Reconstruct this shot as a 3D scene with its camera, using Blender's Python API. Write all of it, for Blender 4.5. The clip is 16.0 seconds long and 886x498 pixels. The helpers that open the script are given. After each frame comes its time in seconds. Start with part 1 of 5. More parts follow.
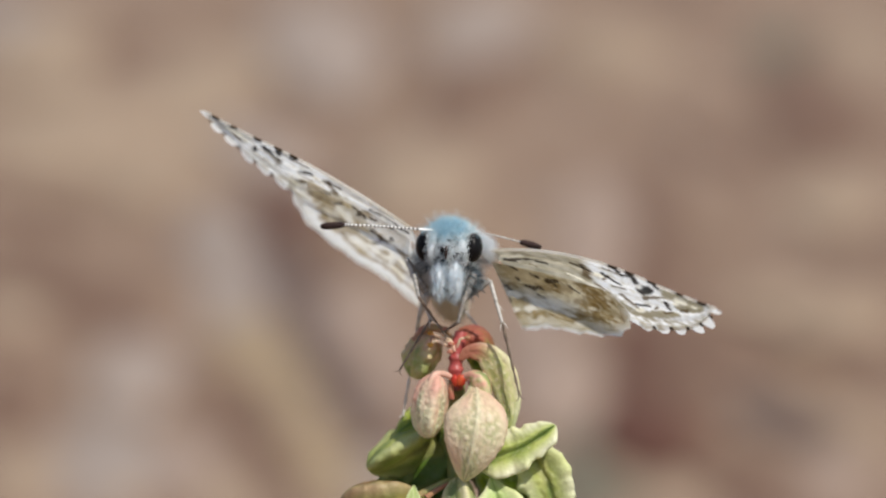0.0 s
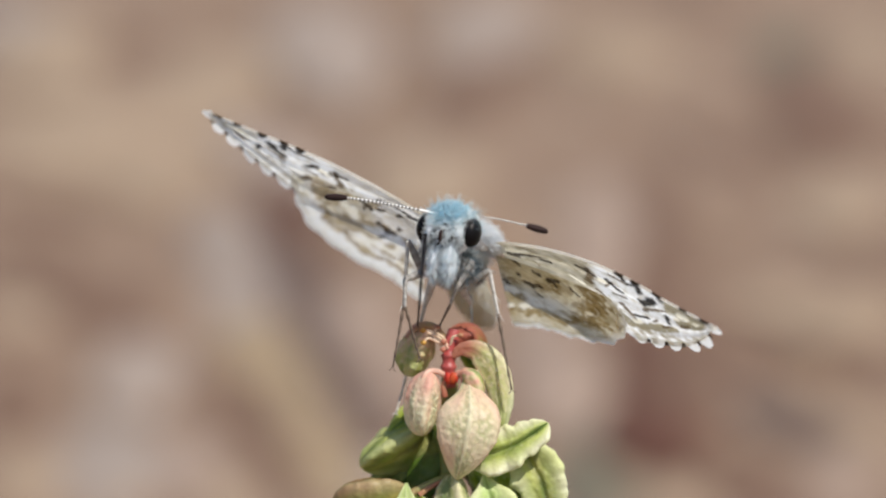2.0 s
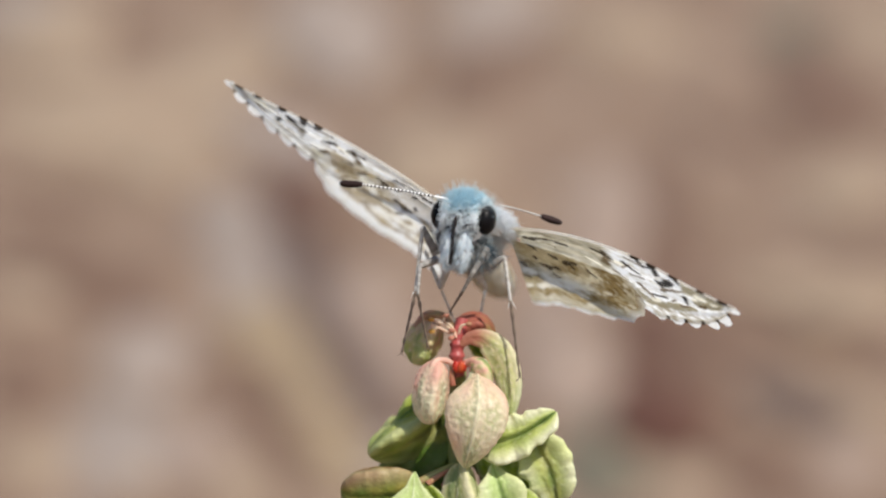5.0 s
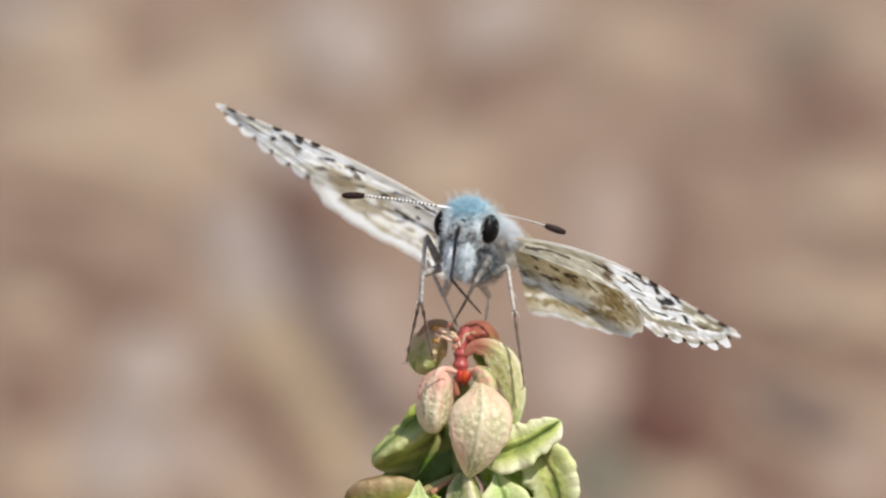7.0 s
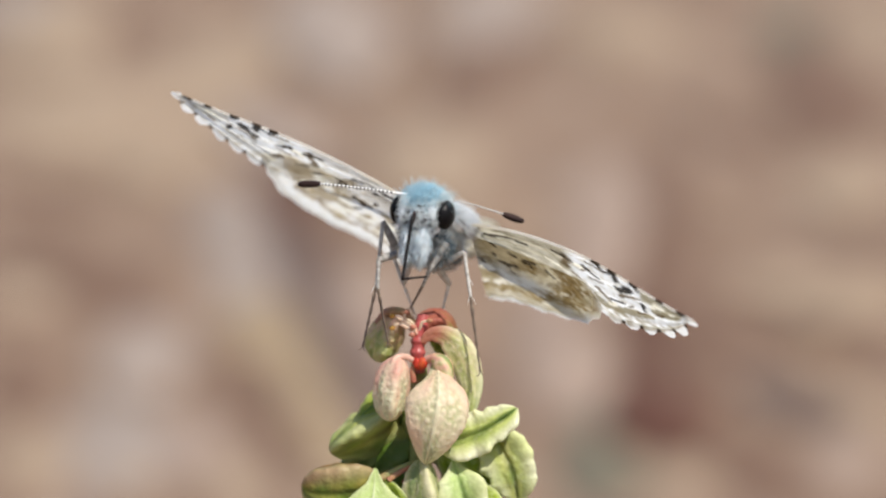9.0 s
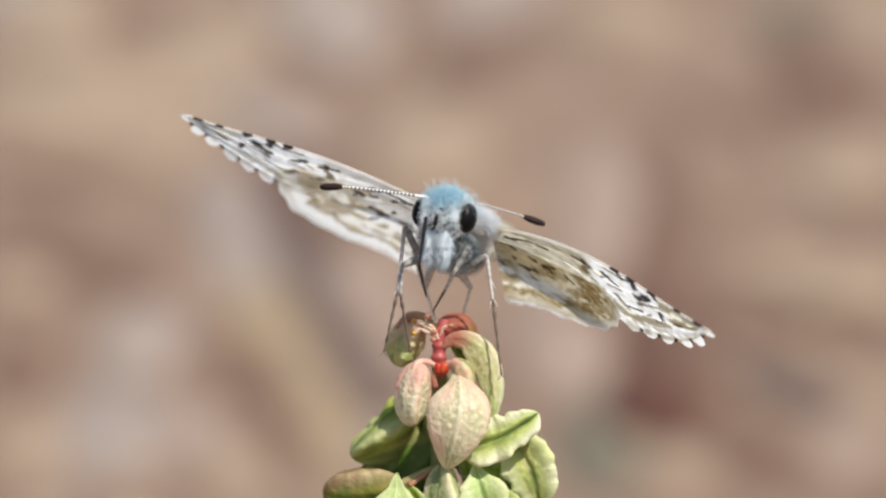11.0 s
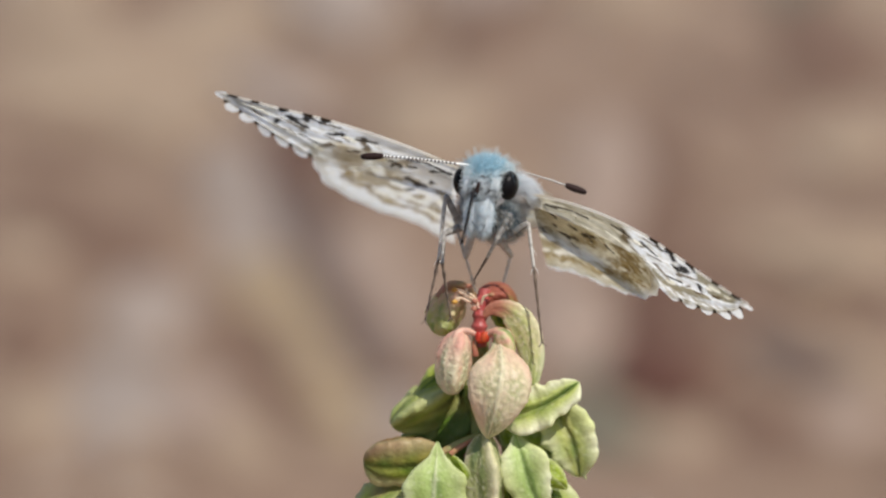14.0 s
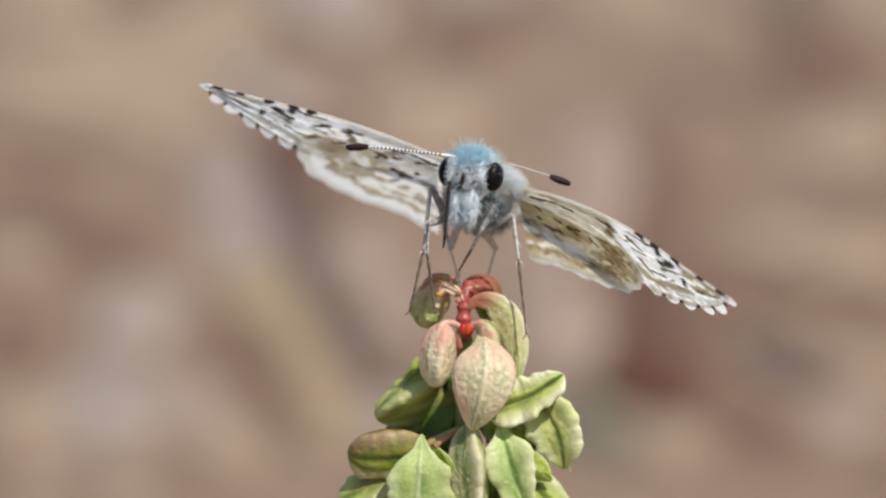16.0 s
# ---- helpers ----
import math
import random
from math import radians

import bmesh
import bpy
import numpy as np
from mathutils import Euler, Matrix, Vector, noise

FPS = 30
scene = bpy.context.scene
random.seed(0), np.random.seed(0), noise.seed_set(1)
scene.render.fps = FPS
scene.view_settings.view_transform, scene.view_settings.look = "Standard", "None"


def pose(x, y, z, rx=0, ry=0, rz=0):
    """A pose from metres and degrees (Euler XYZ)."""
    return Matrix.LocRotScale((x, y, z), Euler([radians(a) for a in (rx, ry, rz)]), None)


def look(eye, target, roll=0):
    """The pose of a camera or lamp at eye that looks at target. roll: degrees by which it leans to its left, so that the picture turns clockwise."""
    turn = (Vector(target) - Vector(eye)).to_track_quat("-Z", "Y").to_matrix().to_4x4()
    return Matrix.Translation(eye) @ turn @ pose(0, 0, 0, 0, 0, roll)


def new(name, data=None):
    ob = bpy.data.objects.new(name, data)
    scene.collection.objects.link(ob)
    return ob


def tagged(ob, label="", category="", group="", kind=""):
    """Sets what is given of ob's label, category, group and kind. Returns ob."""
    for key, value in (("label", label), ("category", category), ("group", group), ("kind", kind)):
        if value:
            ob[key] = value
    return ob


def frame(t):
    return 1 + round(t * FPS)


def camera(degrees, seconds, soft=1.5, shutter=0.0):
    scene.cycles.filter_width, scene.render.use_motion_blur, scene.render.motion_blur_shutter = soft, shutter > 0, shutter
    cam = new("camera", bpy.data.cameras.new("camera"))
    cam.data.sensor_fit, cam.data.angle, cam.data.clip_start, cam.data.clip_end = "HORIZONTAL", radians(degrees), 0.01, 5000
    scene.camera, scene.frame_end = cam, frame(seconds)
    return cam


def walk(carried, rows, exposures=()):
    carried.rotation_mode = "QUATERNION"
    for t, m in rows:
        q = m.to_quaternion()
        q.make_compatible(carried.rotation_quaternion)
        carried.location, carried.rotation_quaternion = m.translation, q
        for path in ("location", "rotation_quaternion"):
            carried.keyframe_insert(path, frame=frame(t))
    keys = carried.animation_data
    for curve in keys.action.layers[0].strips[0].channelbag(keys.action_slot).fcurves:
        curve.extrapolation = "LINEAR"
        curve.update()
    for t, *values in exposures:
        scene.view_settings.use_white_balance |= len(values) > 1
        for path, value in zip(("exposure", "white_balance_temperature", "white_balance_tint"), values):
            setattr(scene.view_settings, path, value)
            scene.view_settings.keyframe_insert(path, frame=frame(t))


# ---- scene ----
import functools

# The view axes: x to the right, y away from the lens, z up, in millimetres from the flower's neighbourhood.
MM = 0.001
TILT = 14.0
CENTRE = Vector((0.0, 0.0, 0.26))
VIEW = Matrix.Translation(CENTRE) @ pose(0, 0, 0, -TILT, 0, 0)
AWAY = VIEW.to_3x3() @ Vector((0, 1, 0))
EYE_POINT = CENTRE - AWAY * 0.16006

cam = camera(20.0, 16.0, soft=2.3)
cam.data.dof.use_dof = True
cam.data.dof.focus_distance = 0.157
cam.data.dof.aperture_fstop = 19.5


def turned(yaw, pitch):
    return pose(*EYE_POINT, 90 - TILT + pitch, 0, yaw)


walk(cam, [
    (0.0, turned(-0.168, 0.580)),
    (0.5, turned(-0.139, 0.590)),
    (1.0, turned(-0.110, 0.599)),
    (1.5, turned(-0.081, 0.609)),
    (2.0, turned(-0.052, 0.619)),
    (2.5, turned(-0.019, 0.567)),
    (3.0, turned(0.013, 0.516)),
    (3.5, turned(0.045, 0.412)),
    (4.0, turned(0.077, 0.309)),
    (4.5, turned(0.099, 0.258)),
    (5.0, turned(0.122, 0.206)),
    (6.2, turned(0.175, 0.305)),
    (7.5, turned(0.232, 0.412)),
    (8.0, turned(0.168, 0.348)),
    (8.5, turned(0.103, 0.284)),
    (9.0, turned(0.077, 0.193)),
    (9.5, turned(0.052, 0.103)),
    (10.7, turned(0.027, -0.120)),
    (12.0, turned(0.000, -0.361)),
    (12.5, turned(-0.077, -0.470)),
    (13.0, turned(-0.155, -0.580)),
    (13.5, turned(-0.013, -0.703)),
    (14.0, turned(0.129, -0.825)),
    (14.5, turned(0.103, -0.812)),
    (15.0, turned(0.077, -0.799)),
    (15.5, turned(0.013, -0.786)),
    (16.0, turned(-0.052, -0.773)),
], [(0, -0.18), (1.5, -0.18), (2.0, -0.08), (3.0, -0.10), (3.5, 0.03), (4.0, -0.08), (5.0, -0.05), (7.5, 0.05), (8.0, -0.06), (8.5, 0.06), (9.5, 0.06), (11.8, 0.10), (12.0, 0.08), (12.5, -0.18), (13.0, -0.12), (13.5, -0.27), (14.0, -0.19), (14.5, -0.11), (16.0, -0.11)])

# ---- light ----
world = bpy.data.worlds.new("sky")
scene.world = world
world.use_nodes = True
sky = world.node_tree.nodes.new("ShaderNodeTexSky")
sky.sky_type = "NISHITA"
sky.sun_disc = False
SUN_TO = Vector((0.36, -0.42, 0.83)).normalized()
sky.sun_elevation = math.asin(SUN_TO.z)
sky.sun_rotation = math.atan2(SUN_TO.x, SUN_TO.y)
back = world.node_tree.nodes["Background"]
back.inputs["Strength"].default_value = 0.115
world.node_tree.links.new(sky.outputs[0], back.inputs[0])
sun_data = bpy.data.lights.new("sun", "SUN")
sun_data.energy = 4.9
sun_data.angle = radians(0.5)
sun_data.color = (1.0, 0.95, 0.87)
sun = new("sun", sun_data)
sun.matrix_world = look(SUN_TO * 5, (0, 0, 0))


# ---- materials ----
def material(name, rough=0.7, translucent=0.0, attribute=False, colours=None, scale=800.0, detail=0.25, bump=0.0,
             bump_scale=3000.0, metal=0.0, sheen=0.0, specular=0.5, cells=0.0):
    """A surface with colour variation at two scales, fine relief and, where asked for, light shining through."""
    m = bpy.data.materials.new(name)
    m.use_nodes = True
    nt = m.node_tree
    n, link = nt.nodes, nt.links.new
    bsdf, out = n["Principled BSDF"], n["Material Output"]
    bsdf.inputs["Roughness"].default_value = rough
    bsdf.inputs["Metallic"].default_value = metal
    bsdf.inputs["Specular IOR Level"].default_value = specular
    bsdf.inputs["Sheen Weight"].default_value = sheen
    place = n.new("ShaderNodeTexCoord")
    big = n.new("ShaderNodeTexNoise")
    big.inputs["Scale"].default_value = scale
    big.inputs["Detail"].default_value = 6
    small = n.new("ShaderNodeTexNoise")
    small.inputs["Scale"].default_value = scale * 7
    small.inputs["Detail"].default_value = 3
    for tex in (big, small):
        link(place.outputs["Object"], tex.inputs["Vector"])
    if attribute:
        base = n.new("ShaderNodeAttribute")
        base.attribute_name = "Col"
        colour = base.outputs["Color"]
    else:
        ramp = n.new("ShaderNodeValToRGB")
        stops = colours
        ramp.color_ramp.elements[0].position = 0.28
        ramp.color_ramp.elements[1].position = 0.72
        ramp.color_ramp.elements[0].color = (*stops[0], 1)
        ramp.color_ramp.elements[1].color = (*stops[-1], 1)
        for i, c in enumerate(stops[1:-1]):
            e = ramp.color_ramp.elements.new(0.28 + 0.44 * (i + 1) / (len(stops) - 1))
            e.color = (*c, 1)
        link(big.outputs["Fac"], ramp.inputs["Fac"])
        colour = ramp.outputs["Color"]
    scaled = n.new("ShaderNodeMapRange")
    scaled.inputs["To Min"].default_value = 1 - detail
    scaled.inputs["To Max"].default_value = 1 + detail
    link(small.outputs["Fac"], scaled.inputs["Value"])
    mul = n.new("ShaderNodeMixRGB")
    mul.blend_type = "MULTIPLY"
    mul.inputs["Fac"].default_value = 1
    link(colour, mul.inputs["Color1"])
    link(scaled.outputs["Result"], mul.inputs["Color2"])
    colour = mul.outputs["Color"]
    link(colour, bsdf.inputs["Base Color"])
    if bump:
        b = n.new("ShaderNodeBump")
        b.inputs["Strength"].default_value = bump
        b.inputs["Distance"].default_value = 0.0001 * 3000 / bump_scale
        if cells:
            relief = n.new("ShaderNodeTexVoronoi")
            relief.inputs["Scale"].default_value = cells
            height = relief.outputs["Distance"]
        else:
            relief = n.new("ShaderNodeTexNoise")
            relief.inputs["Scale"].default_value = bump_scale
            relief.inputs["Detail"].default_value = 4
            height = relief.outputs["Fac"]
        link(place.outputs["Object"], relief.inputs["Vector"])
        link(height, b.inputs["Height"])
        link(b.outputs["Normal"], bsdf.inputs["Normal"])
    if translucent:
        glow = n.new("ShaderNodeBsdfTranslucent")
        link(colour, glow.inputs["Color"])
        mix = n.new("ShaderNodeMixShader")
        mix.inputs["Fac"].default_value = translucent
        link(bsdf.outputs[0], mix.inputs[1])
        link(glow.outputs[0], mix.inputs[2])
        link(mix.outputs[0], out.inputs["Surface"])
    return m


M_WING = material("wing_scales", 0.8, 0.80, True, scale=1500, detail=0.10, bump=0.25, bump_scale=9000, specular=0.2)
M_FRINGE = material("fringe_hair", 0.8, 0.75, True, scale=2000, detail=0.1, specular=0.2)
M_FUR = material("body_hair", 0.75, 0.6, True, scale=2000, detail=0.12, specular=0.25)
M_SKIN = material("body_skin", 0.8, 0, False, [(0.86, 0.90, 0.93), (0.94, 0.95, 0.96)], 1500, 0.3, 0.3, 6000)
M_EYE = material("compound_eye", 0.28, 0, False, [(0.003, 0.003, 0.004), (0.009, 0.008, 0.008)], 900, 0.2, 0.10, 3000, cells=30000, specular=0.12)
M_DARK = material("dark_club", 0.75, 0, False, [(0.014, 0.007, 0.006), (0.04, 0.02, 0.017)], 1800, 0.3, 0.3, 9000, specular=0.25)
M_PROB = material("proboscis_skin", 0.6, 0, False, [(0.006, 0.005, 0.006), (0.016, 0.014, 0.015)], 1500, 0.2, 0.2, 9000, specular=0.2)
M_BANDED = material("banded_antenna", 0.7, 0, True, scale=2000, detail=0.15)
M_LEG = material("leg_scales", 0.7, 0, True, scale=1800, detail=0.35, bump=0.3, bump_scale=8000)
M_POD = material("papery_pod", 0.42, 0.34, True, scale=500, detail=0.16, bump=0.28, bump_scale=2500, cells=4200, specular=0.30)
M_STALK = material("red_stalk", 0.4, 0.15, False, [(0.36, 0.035, 0.03), (0.52, 0.10, 0.085), (0.46, 0.19, 0.11)], 500, 0.25, 0.3, 3000)
M_ARCH = material("pinkish_stalk", 0.5, 0.2, False, [(0.30, 0.07, 0.045), (0.50, 0.20, 0.13), (0.42, 0.30, 0.12)], 450, 0.25, 0.3, 3000)
M_JOINT = material("pink_joint", 0.4, 0.15, False, [(0.36, 0.05, 0.045), (0.50, 0.12, 0.105), (0.58, 0.24, 0.19)], 500, 0.25, 0.3, 3000)
M_BLUSH = material("blushing_stalk", 0.45, 0.3, False, [(0.72, 0.36, 0.28), (0.82, 0.54, 0.42), (0.84, 0.76, 0.52)], 420, 0.25, 0.3, 3000)
M_BUD = material("orange_bud", 0.3, 0.3, False, [(0.45, 0.018, 0.015), (0.60, 0.05, 0.025), (0.72, 0.20, 0.05)], 700, 0.25, 0.25, 3000)
M_STEM = material("green_stem", 0.55, 0.1, False, [(0.16, 0.22, 0.05), (0.28, 0.30, 0.10), (0.36, 0.20, 0.10)], 300, 0.25, 0.3, 3000)
M_STAMEN = material("yellow_stamen", 0.5, 0.2, False, [(0.62, 0.26, 0.04), (0.80, 0.50, 0.10)], 900, 0.2, 0.2, 4000)
M_GROUND = material("dry_soil", 0.95, 0, False, [(0.172, 0.107, 0.071), (0.226, 0.147, 0.098), (0.275, 0.190, 0.131)], 7, 0.4, 0.7, 90)
M_STONE = material("pale_stone", 0.9, 0, False, [(0.275, 0.212, 0.170), (0.33, 0.26, 0.214)], 30, 0.25, 0.5, 300)
M_GREY = material("grey_stone", 0.9, 0, False, [(0.25, 0.195, 0.16), (0.31, 0.25, 0.208)], 30, 0.25, 0.5, 300)
M_DEAD = material("red_bark", 0.8, 0.1, False, [(0.085, 0.030, 0.016), (0.125, 0.050, 0.029)], 60, 0.3, 0.5, 400)
M_BARK = material("bark_flake", 0.9, 0, False, [(0.128, 0.070, 0.043), (0.172, 0.098, 0.063)], 60, 0.35, 0.5, 300)
M_MAUVE = material("weathered_bark", 0.9, 0, False, [(0.095, 0.062, 0.049), (0.132, 0.089, 0.072)], 60, 0.35, 0.5, 300)
M_SAND = material("pale_sand", 0.95, 0, False, [(0.275, 0.197, 0.130), (0.345, 0.25, 0.172)], 25, 0.3, 0.5, 300)
M_PINK = material("pinkish_stone", 0.95, 0, False, [(0.272, 0.194, 0.146), (0.335, 0.246, 0.192)], 25, 0.3, 0.5, 300)
M_LITTER = material("dry_litter", 0.9, 0, True, scale=120, detail=0.35, bump=0.4, bump_scale=400)
M_STRAW = material("dry_straw", 0.7, 0.1, False, [(0.31, 0.217, 0.122), (0.38, 0.275, 0.165)], 60, 0.25, 0.4, 500)
M_MOSS = material("grey_green_tuft", 0.9, 0, False, [(0.10, 0.092, 0.062), (0.14, 0.13, 0.09)], 80, 0.4, 0.6, 300)


# ---- mesh building ----
def part(name, verts, faces, mat, parent=None, label="", colours=None, smooth=True):
    """One mesh object under a thing or a part; colours: one per vertex."""
    me = bpy.data.meshes.new(name)
    me.from_pydata([tuple(v) for v in verts], [], faces)
    me.materials.append(mat)
    if colours is not None:
        at = me.color_attributes.new("Col", "FLOAT_COLOR", "POINT")
        flat = np.ones((len(verts), 4), dtype=np.float32)
        flat[:, :3] = np.asarray(colours, dtype=np.float32)
        at.data.foreach_set("color", flat.ravel())
    if smooth:
        me.polygons.foreach_set("use_smooth", [True] * len(me.polygons))
    me.update()
    ob = new(name, me)
    if parent is not None:
        ob.parent = parent
    if label:
        tagged(ob, label)
    return ob


def grid_faces(rows, cols, close=False, start=0):
    out = []
    for i in range(rows - 1):
        for j in range(cols if close else cols - 1):
            k = (j + 1) % cols
            out.append((start + i * cols + j, start + i * cols + k, start + (i + 1) * cols + k, start + (i + 1) * cols + j))
    return out


def tube(points, radii, sides=8):
    """A tapering round tube along points (Vectors), closed at both ends."""
    verts, faces = [], []
    side = Vector((1, 0.013, 0.21)).normalized()
    for i, p in enumerate(points):
        a, b = points[max(i - 1, 0)], points[min(i + 1, len(points) - 1)]
        d = (b - a).normalized()
        u = (side - d * side.dot(d))
        if u.length < 0.2:
            u = Vector((0, 1, 0)) - d * d.y
        u.normalize()
        v = d.cross(u)
        for k in range(sides):
            ang = 2 * math.pi * k / sides
            verts.append(p + (u * math.cos(ang) + v * math.sin(ang)) * radii[i])
    faces = grid_faces(len(points), sides, True)
    faces.append(tuple(reversed(range(sides))))
    faces.append(tuple(range((len(points) - 1) * sides, len(points) * sides)))
    return verts, faces


def curve_points(keys, steps):
    """A smooth line through the key points."""
    ks = [Vector(k) for k in keys]
    out = []
    for s in range(steps + 1):
        f = s / steps * (len(ks) - 1)
        i = min(int(f), len(ks) - 2)
        t = f - i
        p0, p1, p2, p3 = ks[max(i - 1, 0)], ks[i], ks[i + 1], ks[min(i + 2, len(ks) - 1)]
        out.append(0.5 * (2 * p1 + (p2 - p0) * t + (2 * p0 - 5 * p1 + 4 * p2 - p3) * t * t + (3 * p1 - p0 - 3 * p2 + p3) * t ** 3))
    return out


def ball(centre, radii, rows=20, cols=28, rough=0.0, seed=0.0):
    verts = []
    for i in range(rows):
        a = math.pi * i / (rows - 1)
        for j in range(cols):
            b = 2 * math.pi * j / cols
            d = Vector((math.sin(a) * math.cos(b), math.sin(a) * math.sin(b), math.cos(a)))
            k = 1 + rough * noise.noise(d * 2.3 + Vector((seed, seed * 0.7, 3)))
            verts.append(Vector(centre) + Vector((d.x * radii[0], d.y * radii[1], d.z * radii[2])) * k)
    return verts, grid_faces(rows, cols, True)


class Hairs:
    """Many single hairs, gathered into one mesh."""

    def __init__(self):
        self.v, self.f, self.c = [], [], []

    def add(self, root, way, length, width, colour, droop=0.0):
        way = way.normalized()
        u = way.orthogonal().normalized()
        w = way.cross(u)
        k = len(self.v)
        mid = root + way * length * 0.55
        tip = root + way * length + Vector((0, 0, -droop * length))
        for p, r in ((root, 1.0), (mid, 0.75)):
            for a in (0, 2.1, 4.2):
                self.v.append(p + (u * math.cos(a) + w * math.sin(a)) * width * r)
        self.v.append(tip)
        self.c += [colour] * 7
        for a in range(3):
            b = (a + 1) % 3
            self.f.append((k + a, k + b, k + 3 + b, k + 3 + a))
            self.f.append((k + 3 + a, k + 3 + b, k + 6))

    def blade(self, root, way, across, length, width, colour):
        """A flat scale: a thin blade lying in the plane of way and across."""
        way, across = way.normalized(), across.normalized()
        k = len(self.v)
        for f, w in ((0, 0.55), (0.4, 1.0), (0.8, 0.9)):
            for s in (-1, 1):
                self.v.append(root + way * length * f + across * width * w * s)
        self.v.append(root + way * length)
        self.c += [colour] * 7
        self.f += [(k, k + 1, k + 3, k + 2), (k + 2, k + 3, k + 5, k + 4), (k + 4, k + 5, k + 6)]

    def make(self, name, mat, parent, label=""):
        return part(name, self.v, self.f, mat, parent, label, self.c)


def mixc(a, b, t):
    t = min(max(t, 0.0), 1.0)
    return tuple(x + (y - x) * t for x, y in zip(a, b))


def view_mm(x, y, z):
    """World place of a point in the view axes."""
    return VIEW @ Vector((x * MM, y * MM, z * MM))


# ---- ground ----
def soil_height(x, y):
    p = Vector((x * 9, y * 9, 0))
    return (0.010 * noise.noise(p) + 0.006 * noise.noise(p * 3.1)) * 0.3 * (1 - math.exp(-(x * x + y * y) / 0.002))


def make_ground():
    n = 150
    xs = [math.copysign(abs(u) ** 3.2 * 60, u) for u in np.linspace(-1, 1, n)]
    ys = [0.9 + math.copysign(abs(u) ** 3.2 * 60, u) for u in np.linspace(-1, 1, n)]
    verts = []
    for y in ys:
        for x in xs:
            verts.append((x, y, soil_height(x, y)))
    ob = part("ground", verts, grid_faces(n, n), M_GROUND)
    tagged(ob, "dry tan and pinkish brown bare soil with litter", "ground", kind="structure")


def scatter(name, label, category, mat, places):
    """Flat uneven pieces lying half sunk in the soil: middle, half width, half length and turn of each."""
    for x, y, wide, long, turn in places:
        seed = 40 * x + 17 * y
        high = min(0.006, 0.12 * wide)
        verts, faces = ball((0, 0, 0), (wide, long, high), 20, 40, 0.30, seed)
        ob = part(name, verts, faces, mat)
        ob.matrix_world = pose(x, y, high * 0.3 + soil_height(x, y), 0, 0, turn)
        tagged(ob, label, category, name.replace("_", " ") + "s on the soil")


def make_litter():
    """Small chips of bark, grit and dry stalk strewn over the soil."""
    rnd = random.Random(77)
    verts, faces, cl = [], [], []
    tones = [(0.30, 0.22, 0.155), (0.12, 0.062, 0.04), (0.36, 0.29, 0.23), (0.20, 0.12, 0.08), (0.34, 0.24, 0.15)]
    for n in range(900):
        y = rnd.uniform(0.15, 2.6)
        x = rnd.gauss(0, 0.16 + 0.17 * y)
        k = len(verts)
        turn = rnd.uniform(0, math.pi)
        long = rnd.uniform(0.004, 0.016)
        wide = long * rnd.uniform(0.2, 0.7)
        high = rnd.uniform(0.0015, 0.004)
        ground_z = soil_height(x, y)
        tone = mixc(rnd.choice(tones), rnd.choice(tones), rnd.random())
        for layer, f in ((0, 1.0), (1, 0.75)):
            for c in range(6):
                a = 2 * math.pi * c / 6 + rnd.uniform(-0.3, 0.3)
                u, v = math.cos(a) * long * f, math.sin(a) * wide * f
                verts.append((x + u * math.cos(turn) - v * math.sin(turn), y + u * math.sin(turn) + v * math.cos(turn), ground_z + (high * rnd.uniform(0.7, 1.2) if layer else -0.002)))
                cl.append(tone)
        for c in range(6):
            d = (c + 1) % 6
            faces.append((k + c, k + d, k + 6 + d, k + 6 + c))
        faces.append(tuple(range(k + 6, k + 12)))
    ob = part("soil_litter", verts, faces, M_LITTER, None, "", cl, smooth=False)
    tagged(ob, "scattered chips of bark, grit and dry stalks on soil", "litter", kind="stuff")


# ---- the plant ----
def on_plant(x, z, y=0.0):
    """A place on the plant, in millimetres in the view axes from the red fork of its stem."""
    return view_mm(0.8 + x, y, -7.2 + z)


GREEN, LIME, CREAM, PINK = (0.115, 0.20, 0.018), (0.50, 0.60, 0.062), (0.86, 0.85, 0.60), (0.83, 0.45, 0.36)
STRAW_GREEN = (0.70, 0.76, 0.26)
MINT, TAN, ROSE = (0.47, 0.66, 0.21), (0.46, 0.30, 0.16), (0.46, 0.13, 0.095)


